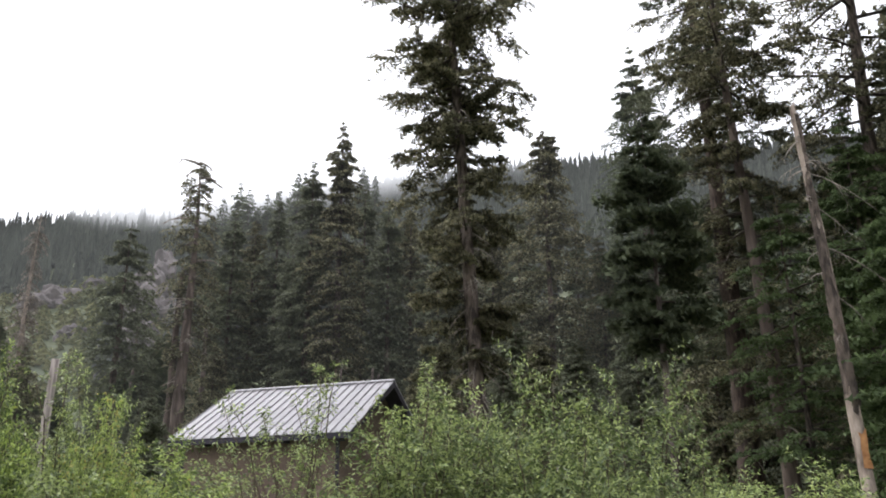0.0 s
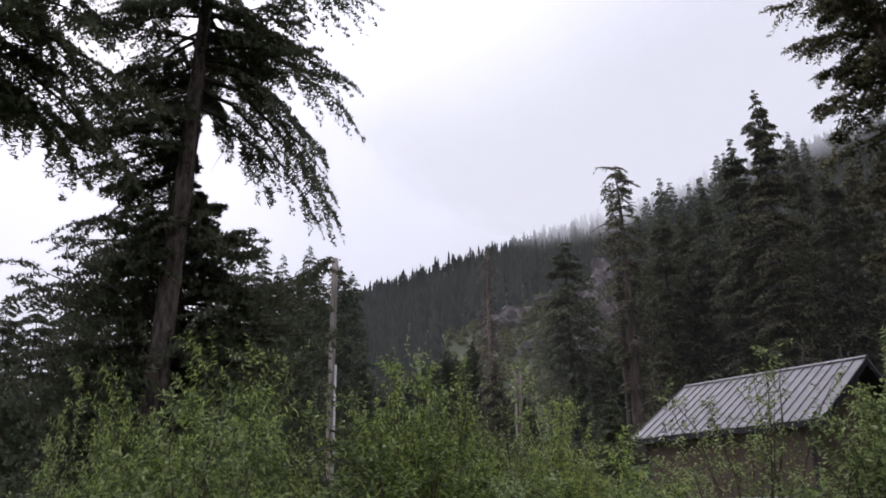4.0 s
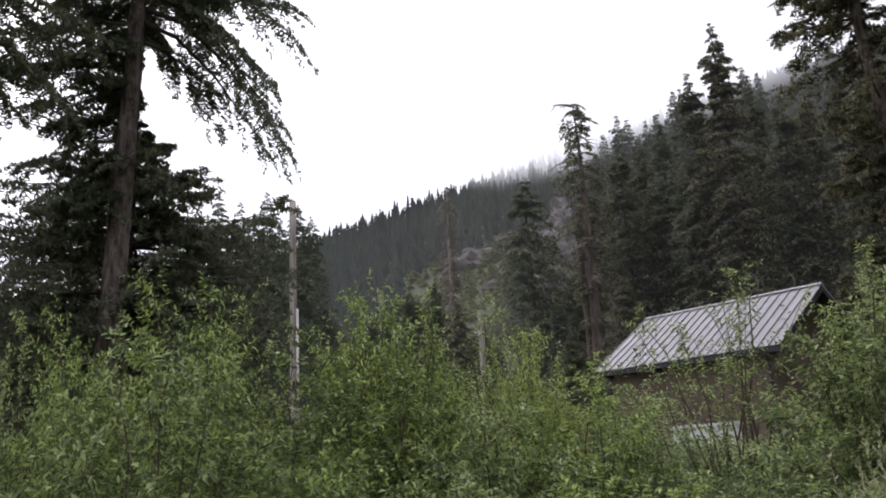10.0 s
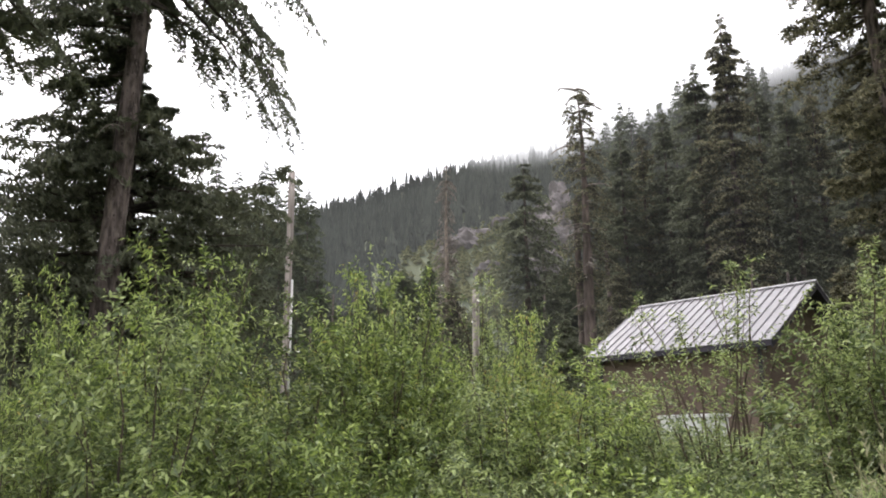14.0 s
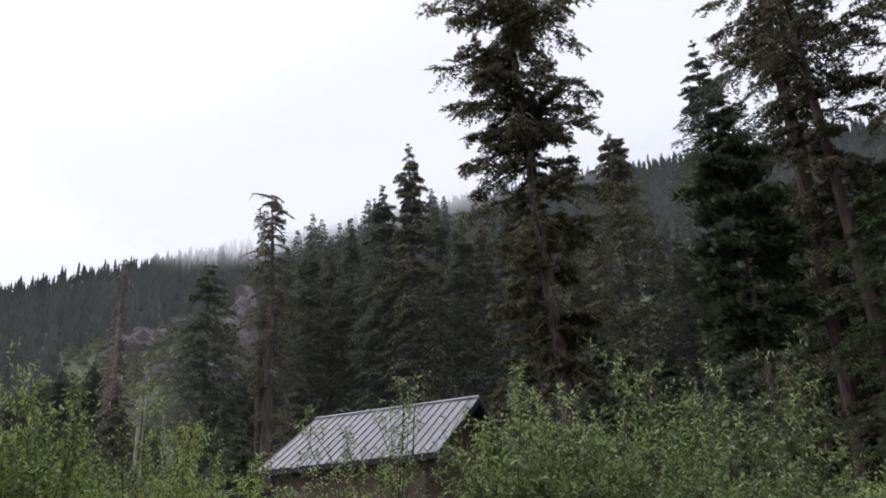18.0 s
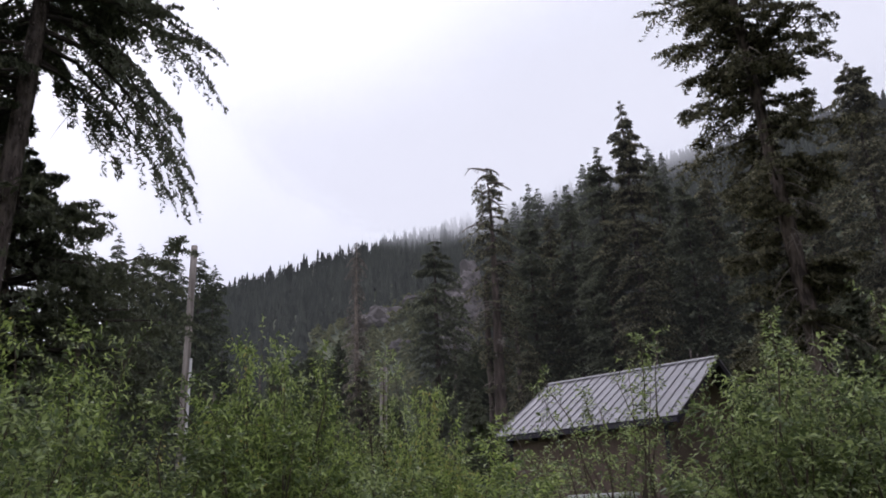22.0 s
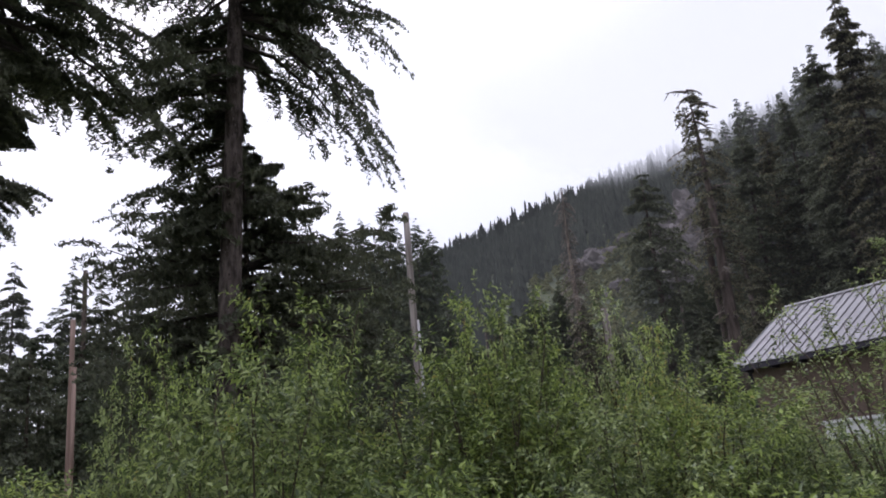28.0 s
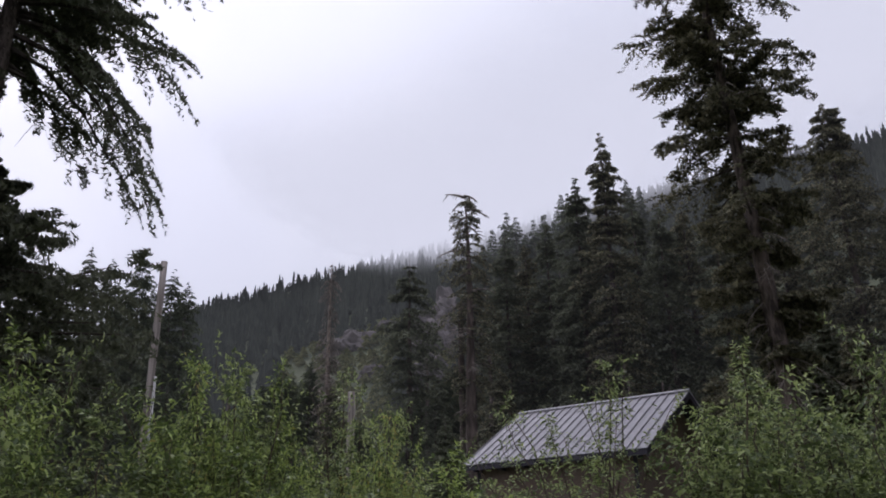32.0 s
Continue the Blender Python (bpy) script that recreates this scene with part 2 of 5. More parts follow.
def tube(points, radii, sides=10, wobble=0.0, rng=None):
    """Points and quads of a closed tapered tube along a line."""
    pts = [Vector(p) for p in points]
    vs, fs = [], []
    for i, p in enumerate(pts):
        t = (pts[min(i + 1, len(pts) - 1)] - pts[max(i - 1, 0)]).normalized()
        a = t.cross(Vector((0.3, 1, 0.1))).normalized()
        b = t.cross(a)
        for k in range(sides):
            th = 2 * math.pi * k / sides
            r = radii[i] * (1 + (wobble * rng.uniform(-1, 1) if wobble else 0))
            vs.append(p + (a * math.cos(th) + b * math.sin(th)) * r)
    for i in range(len(pts) - 1):
        for k in range(sides):
            k2 = (k + 1) % sides
            fs.append((i * sides + k, i * sides + k2, (i + 1) * sides + k2, (i + 1) * sides + k))
    n = len(pts) * sides
    vs += [pts[0], pts[-1]]
    for k in range(sides):
        k2 = (k + 1) % sides
        fs.append((n, k2, k, k))
        m = (len(pts) - 1) * sides
        fs.append((n + 1, m + k, m + k2, m + k2))
    return np.array([tuple(v) for v in vs]), np.array(fs)


def box(bm, x0, x1, y0, y1, z0, z1):
    vs = [bm.verts.new(c) for c in ((x0, y0, z0), (x1, y0, z0), (x1, y1, z0), (x0, y1, z0), (x0, y0, z1), (x1, y0, z1), (x1, y1, z1), (x0, y1, z1))]
    for q in ((0, 3, 2, 1), (4, 5, 6, 7), (0, 1, 5, 4), (1, 2, 6, 5), (2, 3, 7, 6), (3, 0, 4, 7)):
        bm.faces.new([vs[i] for i in q])


def unit(a):
    return a / np.maximum(np.linalg.norm(a, axis=-1, keepdims=True), 1e-9)


def polar(az, dist):
    return -dist * math.sin(radians(az)), dist * math.cos(radians(az))


# ---- ground: a gentle rise to the hut, then a steep forested mountainside ----
UPHILL = (math.sin(radians(21)), math.cos(radians(21)))


def ground_z(x, y):
    base = 0.070 * min(max(y - 2.8, 0.0), 58.0)
    u = x * UPHILL[0] + y * UPHILL[1]
    hill = 0.50 * 14.0 * math.log1p(math.exp(min((u - 62.0) / 14.0, 40.0)))
    over = max(0.0, u - 390.0 - 0.6 * min(max(x + 60.0, 0.0), 160.0))
    hill -= 0.62 * over
    far = min(max((u - 60.0) / 80.0, 0.0), 1.0)
    rough = 5.0 * noise.noise((x / 55.0, y / 55.0, 0.3)) + 2.0 * noise.noise((x / 19.0, y / 19.0, 4.3))
    near = 0.08 * noise.noise((x / 3.0, y / 3.0, 1.0))
    return base + max(hill, -40.0) + rough * far + near * (1 - far)


gv, gf = [(0.0, 0.0, ground_z(0, 0))], []
RINGS = [0.8 * 1.105 ** i for i in range(78)]
SPOKES = 120
for ring in RINGS:
    for k in range(SPOKES):
        a = 2 * math.pi * k / SPOKES
        gv.append((ring * math.cos(a), ring * math.sin(a), ground_z(ring * math.cos(a), ring * math.sin(a))))
for k in range(SPOKES):
    gf.append((0, 1 + k, 1 + (k + 1) % SPOKES, 1 + (k + 1) % SPOKES))
for i in range(len(RINGS) - 1):
    for k in range(SPOKES):
        a, b = 1 + i * SPOKES + k, 1 + i * SPOKES + (k + 1) % SPOKES
        gf.append((a, a + SPOKES, b + SPOKES, b))
quads = [q for q in gf if len(set(q)) == 4]
tris = [q[:3] for q in gf if len(set(q)) == 3]
g_me = bpy.data.meshes.new("ground")
g_me.from_pydata(gv, [], quads + tris)
for p in g_me.polygons:
    p.use_smooth = True
g_me.materials.append(M_GROUND)
ground = tagged(new("ground", g_me), "green meadow ground rising into a mountainside", "ground", kind="structure")


# ---- conifers ----
def fronds(base, way, length, rise, sag, rng, nb, nt, chevrons, twig, width=0.45, hang=0.1, blade=1.0, curl=0.0, inner=0.1, holes=0.0, thick=0.12):
    """Flat needle fronds for many branches at once: side branchlets along each branch, twigs along the branchlets, and on each twig a row of
    needle chevrons. Triangles of shape (n, 3, 3)."""
    B = len(base)
    z = np.array([0, 0, 1.0])
    s = (np.arange(nb)[None, :] + rng.uniform(0.1, 0.9, (B, nb))) / nb * (1 - inner) + inner
    L = length[:, None]
    axis = base[:, None, :] + way[:, None, :] * (L * s)[..., None] + z * (L * (rise[:, None] * s - sag[:, None] * s * s + curl * s ** 4))[..., None]
    tang = unit(way[:, None, :] + z * (rise[:, None] - 2 * sag[:, None] * s + 4 * curl * s ** 3)[..., None])
    sign = np.where((np.arange(nb)[None, :] + rng.integers(0, 2, (B, 1))) % 2 == 0, 1.0, -1.0)
    side = unit(np.cross(tang, z)) * sign[..., None]
    shape = np.minimum(1.0, 0.45 + 2.2 * (s - inner)) * (1.0 - 0.5 * s ** 2)
    bl = L * width * shape * rng.uniform(0.65, 1.2, (B, nb)) * rng.uniform(0.65, 1.35, (B, 1)) + 0.5 * np.minimum(twig, 0.3 * L)
    bdir = unit(tang * (0.45 + 0.7 * s ** 2)[..., None] + side * (0.85 - 0.45 * s ** 3)[..., None] + z * (rng.normal(0, thick, (B, nb)) - hang * 0.5)[..., None])
    q = (np.arange(nt)[None, None, :] + rng.uniform(0.3, 1.0, (B, nb, nt))) / nt
    tp = axis[:, :, None, :] + bdir[:, :, None, :] * (bl[..., None] * q)[..., None] - z * (bl[..., None] * (0.16 + hang * 0.5) * q * q)[..., None]
    flip = np.where((np.arange(nt)[None, None, :] + rng.integers(0, 2, (B, nb, 1))) % 2 == 0, 1.0, -1.0)
    side2 = unit(np.cross(bdir, z))[:, :, None, :] * flip[..., None]
    td = unit(bdir[:, :, None, :] * 0.8 + side2 * rng.uniform(0.35, 0.85, (B, nb, nt))[..., None] - z * (hang * rng.uniform(-0.3, 1.6, (B, nb, nt)))[..., None] + rng.normal(0, thick * 0.8, (B, nb, nt, 3)))
    keep = np.repeat((rng.uniform(0, 1, (B, nb)) >= holes).ravel(), nt)
    tp, td, q = tp.reshape(-1, 3)[keep], td.reshape(-1, 3)[keep], q.reshape(-1)[keep]
    tl = (twig * rng.uniform(0.6, 1.25, B * nb * nt) * np.repeat(np.clip(length / (2.6 * twig), 0.3, 1.0), nb * nt))[keep] * (1.15 - 0.4 * q)
    roll = unit(np.cross(td, z) + rng.normal(0, 0.5, td.shape))
    edge = unit(np.cross(roll, td) + 0.7 * roll)
    out = []
    for k in range(chevrons):
        f = k / chevrons
        w = (edge if k % 2 else roll) * (tl * (0.23 - 0.10 * f) * blade * rng.uniform(0.7, 1.3, len(tp)))[:, None]
        p = tp + td * (tl * (f + 0.10))[:, None]
        tip = tp + td * (tl * min(1.0, f + 1.35 / chevrons))[:, None]
        out.append(np.stack([p - w, p + w + td * (tl * rng.uniform(-0.08, 0.08, len(tp)))[:, None], tip], 1))
    return np.concatenate(out)


def tri_mesh(name, t, material):
    return mesh_from(name, t.reshape(-1, 3), np.arange(len(t) * 3).reshape(-1, 3), material)


def lerp(table, z):
    return float(np.interp(z, [p[0] for p in table], [p[1] for p in table]))


def conifer(name, az, dist, top, radius, crown, label, seed, needle=None, bark=None, step=0.5, per=5, nb=8, nt=5, needles=3, twig=0.45, sag=0.25, rise=0.1,
            hang=0.1, width=0.45, thick=0.12, gaps=0.1, lean=(0, 0), dead=0, sides=9, group="", limbs=True, bend=0.0, category="conifer", crown_left=None, blade=1.0, dead_r=0.018, vary=(0.6, 1.15), bare_side=0.0, bare_power=0.7, curl=0.0, inner=0.1, holes=0.0, sparse=99.0, flakes=0, arms=()):
    """A conifer: tapered trunk, limbs, needle crown and dead branches. crown: (height over the base, reach) from low to high; crown_left: the same for its other side; bare_side: how
    thin the crown is towards the open thicket. top: height."""
    rng = np.random.default_rng(seed)
    x, y = polar(az, dist)
    e = tagged(new(name, None), label, category, group)
    e.location = (x, y, ground_z(x, y) - 0.1)

    def mid(h):
        f = h / top
        return np.array([lean[0] * f + bend * math.sin(f * 5.0 + seed), lean[1] * f + bend * math.cos(f * 4.0 + seed * 2), h])

    hs = np.linspace(0, 1, 22)
    pts = [mid(top * f) for f in hs]
    radii = [radius * max((1 - f) ** 0.85, 0.03) * (1 + 0.45 * math.exp(-f * top / 0.45)) for f in hs]
    v, f = tube(pts, radii, sides, 0.07, rng)
    part("trunk", mesh_from("trunk", v, f, bark or M_BARK, True), bark or M_BARK, e)
    if flakes:
        frng = np.random.default_rng(seed + 500)
        fh = frng.uniform(0.2, 8.5, flakes)
        fa = frng.uniform(0, 6.283, flakes)
        fr = np.array([radius * max((1 - q / top) ** 0.85, 0.03) * (1 + 0.45 * math.exp(-q / 0.45)) for q in fh]) + 0.004
        c = np.array([mid(q) for q in fh]) + np.stack([np.cos(fa) * fr, np.sin(fa) * fr, 0 * fr], 1)
        across = np.stack([-np.sin(fa), np.cos(fa), 0 * fa], 1) * frng.uniform(0.004, 0.013, (flakes, 1))
        up = np.array([0, 0, 1.0]) * frng.uniform(0.006, 0.028, (flakes, 1))
        outw = np.stack([np.cos(fa), np.sin(fa), 0 * fa], 1) * frng.uniform(0.004, 0.016, (flakes, 1))
        fv = np.stack([c - across + up, c + across * frng.uniform(0.5, 1, (flakes, 1)) + up, c + across - up + outw, c - across * 0.8 - up * 0.7 + outw], 1).reshape(-1, 3)
        tagged(part("flaking_bark", mesh_from("flaking_bark", fv, np.arange(flakes * 4).reshape(-1, 4), M_FLAKE), M_FLAKE, e), kind="stuff")
    lo, hi = crown[0][0], crown[-1][0]
    widest = max(r for _, r in crown)
    base, way, ln, rs, sg = [], [], [], [], []
    h = lo
    while h < hi:
        n = max(2, int(round((lerp(per, h) if isinstance(per, list) else per) * rng.uniform(0.7, 1.3) * (1.0 if isinstance(per, list) else min(1.0, 0.4 + 1.3 * lerp(crown, h) / widest)))))
        a0 = rng.uniform(0, 6.28)
        for k in range(n):
            if rng.uniform() < gaps:
                continue
            a = a0 + 6.283 * k / n + rng.uniform(-0.4, 0.4)
            if rng.uniform() < (lerp(bare_side, h) if isinstance(bare_side, list) else bare_side) * max(0.0, math.cos(a - math.atan2(-y, -x))) ** bare_power:
                continue
            hh = h + rng.uniform(-0.4, 0.4) * step
            r = lerp(crown, hh)
            if crown_left:
                c = (0.5 + 0.5 * math.cos(a - radians(az))) ** 0.6
                r = r * c + lerp(crown_left, hh) * (1 - c)
            if r < 0.3 and hh < hi - 1.5:
                continue
            r *= rng.uniform(*vary)
            base.append(mid(min(max(hh, 0.1), top)))
            way.append((math.cos(a), math.sin(a), 0.0))
            ln.append(max(r, 0.12))
            rs.append(rise + rng.uniform(-0.12, 0.12) + 0.10 * max(0.0, (hh - lo) / max(hi - lo, 1) - 0.6))
            sg.append((lerp(sag, hh) if isinstance(sag, list) else sag) * rng.uniform(0.6, 1.4))
        h += step * rng.uniform(0.75, 1.25) * (2.2 if h > sparse else 1.0) * min(1.0, 0.5 + lerp(crown, h) / widest)
    for hh, turn, reach, droop in arms:
        a = radians(az + turn)
        base.append(mid(hh))
        way.append((math.cos(a), math.sin(a), 0.0))
        ln.append(reach)
        rs.append(rise)
        sg.append(droop)
    base, way, ln, rs, sg = np.array(base), np.array(way), np.array(ln), np.array(rs), np.array(sg)
    t = fronds(base, way, ln, rs, sg, rng, nb, nt, needles, twig, width, hang, blade, curl, inner, holes, thick)
    part("crown", tri_mesh("crown", t, needle or M_NEEDLE), needle or M_NEEDLE, e)
    if limbs:
        lv, lf, off = [], [], 0
        for i in range(len(base)):
            ps = [base[i] + way[i] * ln[i] * s + np.array([0, 0, 1.0]) * ln[i] * (rs[i] * s - sg[i] * s * s + curl * s ** 4) for s in (0, 0.3, 0.6, 0.92)]
            r0 = min(0.012 + 0.016 * ln[i], radius * 0.4)
            v, f = tube(ps, [r0, r0 * 0.75, r0 * 0.5, r0 * 0.15], 4)
            lv.append(v), lf.append(f + off)
            off += len(v)
        tagged(part("branchwork", mesh_from("branchwork", np.concatenate(lv), np.concatenate(lf), M_LIMB), M_LIMB, e), kind="stuff")
    for j in range(dead):
        hh = rng.uniform(lo * 0.55 if lo > 2 else lo, lo + (hi - lo) * 0.5)
        dead_branch(e, mid(hh), rng.uniform(0, 6.28), rng.uniform(0.5, 1.1) * max(lerp(crown, hh), 0.5), rng, dead_r)
    return e


def dead_branch(parent, p, a, length, rng, r0=0.018, up=0.1, name="dead_branch"):
    """A bare drooping branch with side twigs, as one part."""
    z = np.array([0, 0, 1.0])
    w = np.array([math.cos(a), math.sin(a), 0])
    sd = np.cross(w, z)
    vs, fs, off = [], [], 0
    bend = rng.uniform(0.25, 0.7)
    line = [p + w * length * s + z * length * (up * s - bend * s * s) for s in (0, 0.25, 0.5, 0.75, 1.0)]
    sets = [(line, [r0, r0 * 0.8, r0 * 0.6, r0 * 0.4, r0 * 0.15])]
    for k in range(5):
        s = rng.uniform(0.3, 0.95)
        q = p + w * length * s + z * length * (up * s - bend * s * s)
        d = unit(w * 0.5 + sd * rng.choice([-1, 1]) * rng.uniform(0.3, 0.9) - z * rng.uniform(0.0, 0.9)) * length * rng.uniform(0.15, 0.4)
        sets.append(([q, q + d * 0.5 - z * 0.02, q + d - z * 0.08], [r0 * 0.4, r0 * 0.28, r0 * 0.1]))
    for ps, rs in sets:
        v, f = tube(ps, rs, 4)
        vs.append(v), fs.append(f + off)
        off += len(v)
    return part(name, mesh_from(name, np.concatenate(vs), np.concatenate(fs), M_DEADTWIG), M_DEADTWIG, parent)


def snag(name, az, dist, top, r0, r1, label, seed, lean=(0, 0), twigs=0, mat=None, reach=0.8, low=0.3, twig_r=0.016):
    """A dead trunk with a broken, splintered top and stubs of branches."""
    rng = np.random.default_rng(seed)
    x, y = polar(az, dist)
    e = tagged(new(name, None), label, "snag")
    e.location = (x, y, ground_z(x, y) - 0.1)
    hs = np.linspace(0, 1, 26)
    pts = [np.array([lean[0] * f + 0.03 * math.sin(f * 9 + seed), lean[1] * f, f * top]) for f in hs]
    v, f = tube(pts, [r0 + (r1 - r0) * q for q in hs], 12, 0.10, rng)
    ring = (len(hs) - 1) * 12
    for k in range(12):
        v[ring + k, 2] += rng.uniform(-0.25, 0.3) * min(1.0, r1 * 8)
    part("trunk", mesh_from("trunk", v, f, mat or M_SNAG, True), mat or M_SNAG, e)
    for j in range(twigs):
        h = rng.uniform(low, 0.97)
        dead_branch(e, np.array([lean[0] * h, lean[1] * h, h * top]), rng.uniform(0, 6.28), reach * rng.uniform(0.4, 1.1), rng, twig_r)
    return e


# ---- the hut ----
HUT_YAW, ROOF_L, ROOF_W, ROOF_H, EAVE_Z = -28.1, 5.57, 2.89, 1.75, 3.90


def build_hut():
    """Brown hut with a standing-seam metal roof. Local x runs along the eave, y towards the ridge and beyond."""
    e = tagged(new("hut", None), "small brown hut with a pale ribbed metal gable roof", "hut")
    m = pose(-1.69, 22.0, 0, 0, 0, HUT_YAW)
    floor_z = ground_z(-1.2, 24.0) - 0.05
    e.matrix_world = Matrix.Translation((0, 0, floor_z)) @ m
    ez = EAVE_Z - floor_z
    slope = ROOF_H / ROOF_W
    over = 0.42
    x0, x1 = -ROOF_L / 2 + 0.22, ROOF_L / 2 - 0.50
    y0, y1 = over, 2 * ROOF_W - over
    th = 0.14
    wz = ez + slope * over - 0.10
    bm = bmesh.new()
    box(bm, x0, x1, y0, y0 + th, -0.4, wz)
    part("front_wall", bm, M_WALL, e)
    bm = bmesh.new()
    box(bm, x0, x1, y1 - th, y1, -0.4, wz)
    part("back_wall", bm, M_WALL, e)
    for xa, xb in ((x0, x0 + th), (x1 - th, x1)):
        bm = bmesh.new()
        prof = [(y0 + th + 0.002, -0.4), (y1 - th - 0.002, -0.4), (y1 - th - 0.002, wz - 0.02), (ROOF_W, wz + slope * (ROOF_W - over) - 0.03), (y0 + th + 0.002, wz - 0.02)]
        a = [bm.verts.new((xa, p, q)) for p, q in prof]
        b = [bm.verts.new((xb, p, q)) for p, q in prof]
        bm.faces.new(a)
        bm.faces.new(b[::-1])
        for i in range(len(prof)):
            bm.faces.new((a[i], b[i], b[(i + 1) % len(prof)], a[(i + 1) % len(prof)]))
        bmesh.ops.recalc_face_normals(bm, faces=bm.faces)
        part("gable_wall", bm, M_WALL, e)
    # dark corner boards on the front
    for xa in (x0 - 0.02, x1 - 0.08):
        bm = bmesh.new()
        box(bm, xa, xa + 0.10, y0 - 0.022, y0 - 0.003, -0.4, wz - 0.05)
        part("corner_board", bm, M_TRIM, e, "dark corner board")
    # fascia, rake boards, soffit
    for yy in (0.0, 2 * ROOF_W - 0.03):
        bm = bmesh.new()
        box(bm, -ROOF_L / 2 + 0.012, ROOF_L / 2 - 0.012, yy + 0.004, yy + 0.034, ez - 0.155, ez - 0.032)
        part("fascia", bm, M_TRIM, e, "dark fascia board")
    for sgn in (-1, 1):
        for xa in (-ROOF_L / 2, ROOF_L / 2 - 0.035):
            bm = bmesh.new()
            pa, pb = (ROOF_W + sgn * (ROOF_W - 0.036), ez - 0.025), (ROOF_W + sgn * 0.001, ez + ROOF_H - 0.04)
            vs = []
            for xx in (xa, xa + 0.035):
                for (yy, zz), dz in ((pa, 0), (pb, 0), (pb, -0.17), (pa, -0.17)):
                    vs.append(bm.verts.new((xx, yy, zz + dz)))
            for q in ((0, 1, 2, 3), (7, 6, 5, 4), (0, 4, 5, 1), (1, 5, 6, 2), (2, 6, 7, 3), (3, 7, 4, 0)):
                bm.faces.new([vs[i] for i in q])
            bmesh.ops.recalc_face_normals(bm, faces=bm.faces)
            part("rake_board", bm, M_TRIM, e, "dark rake board")
        bm = bmesh.new()
        ya, yb = ROOF_W + sgn * (ROOF_W - 0.05), ROOF_W + sgn * 0.0028
        vs = [bm.verts.new((xx, yy, zz)) for xx in (-ROOF_L / 2 + 0.05, ROOF_L / 2 - 0.05) for yy, zz in ((ya, ez - 0.055), (yb, ez + ROOF_H - 0.075), (yb, ez + ROOF_H - 0.10), (ya, ez - 0.085))]
        for q in ((0, 1, 2, 3), (7, 6, 5, 4), (0, 4, 5, 1), (1, 5, 6, 2), (2, 6, 7, 3), (3, 7, 4, 0)):
            bm.faces.new([vs[i] for i in q])
        bmesh.ops.recalc_face_normals(bm, faces=bm.faces)
        part("soffit", bm, M_TRIM, e)
    # rafters' ends under the eave
    for k in range(7):
        xx = -ROOF_L / 2 + 0.35 + k * (ROOF_L - 0.7) / 6
        bm = bmesh.new()
        box(bm, xx - 0.03, xx + 0.03, 0.05, over - 0.025, ez - 0.20, ez - 0.09)
        part("rafter_end", bm, M_TRIM, e)
    # roof panels, each with its folded seam
    count = 20
    pw = ROOF_L / count
    bm = bmesh.new()
    sl = math.hypot(ROOF_W, ROOF_H)
    box(bm, 0.0125, pw - 0.0005, 0, sl, -0.012, 0.0)
    box(bm, 0.0, 0.012, 0.004, sl - 0.004, -0.012, 0.03)
    me = bpy.data.meshes.new("roof_panel")
    bm.to_mesh(me)
    bm.free()
    me.materials.append(M_ROOF)
    pitch = math.degrees(math.atan(slope))
    for side in (0, 1):
        for k in range(count):
            ob = new("roof_panel", me)
            ob.parent = e
            if side == 0:
                ob.matrix_local = pose(-ROOF_L / 2 + k * pw, 0, ez, pitch, 0, 0)
            else:
                ob.matrix_local = pose(-ROOF_L / 2 + (k + 1) * pw, 2 * ROOF_W, ez, pitch, 0, 180)
    bm = bmesh.new()
    prof = [(-0.09, -0.09 * slope + 0.052), (0, 0.055), (0.09, -0.09 * slope + 0.052), (0.09, -0.09 * slope + 0.040), (0, 0.042), (-0.09, -0.09 * slope + 0.040)]
    a = [bm.verts.new((-ROOF_L / 2 - 0.01, ROOF_W + p, ez + ROOF_H + q)) for p, q in prof]
    b = [bm.verts.new((ROOF_L / 2 + 0.01, ROOF_W + p, ez + ROOF_H + q)) for p, q in prof]
    for i in range(6):
        bm.faces.new((a[i], b[i], b[(i + 1) % 6], a[(i + 1) % 6]))
    bm.faces.new(a[::-1])
    bm.faces.new(b)
    bmesh.ops.recalc_face_normals(bm, faces=bm.faces)
    part("ridge_cap", bm, M_ROOF, e)
    return e


build_hut()


# ---- the named trees ----
NEAR = dict(nb=15, nt=14, needles=3, blade=2.1, width=0.38, sides=14, curl=0.10, inner=0.16, holes=0.10, sparse=13.5, thick=0.2)
spruce = conifer("tall_spruce", -12.05, 17.6, 20.0, 0.21, [(3.6, 0.4), (4.4, 0.8), (5.2, 1.2), (6.4, 1.3), (7.6, 1.5), (8.6, 1.8), (9.4, 1.7), (10.6, 1.7), (11.6, 1.7), (12.6, 1.8), (13.4, 2.0), (15.5, 1.2), (18.0, 0.8), (19.8, 0.2)],
        "tall old spruce with tiered ragged branches behind the shrubs", 11, M_NEEDLE_OLD, M_BARK, step=0.52, per=7, twig=0.18, sag=0.22, rise=0.05, hang=0.25, gaps=0.2, dead=18, bend=0.07, lean=(-1.25, 0), vary=(0.5, 1.1), bare_side=[(3, 0.95), (5.4, 0.9), (6.8, 0.35), (12, 0.3)],
        crown_left=[(3.6, 0.5), (4.4, 1.1), (5.2, 1.6), (6.4, 1.7), (7.4, 1.9), (8.0, 1.7), (8.5, 2.2), (9.0, 1.8), (9.6, 1.2), (10.6, 1.9), (11.6, 1.7), (13.2, 2.2), (15.5, 1.3), (18.0, 0.8), (19.8, 0.2)], **NEAR)
twig_rng = np.random.default_rng(91)
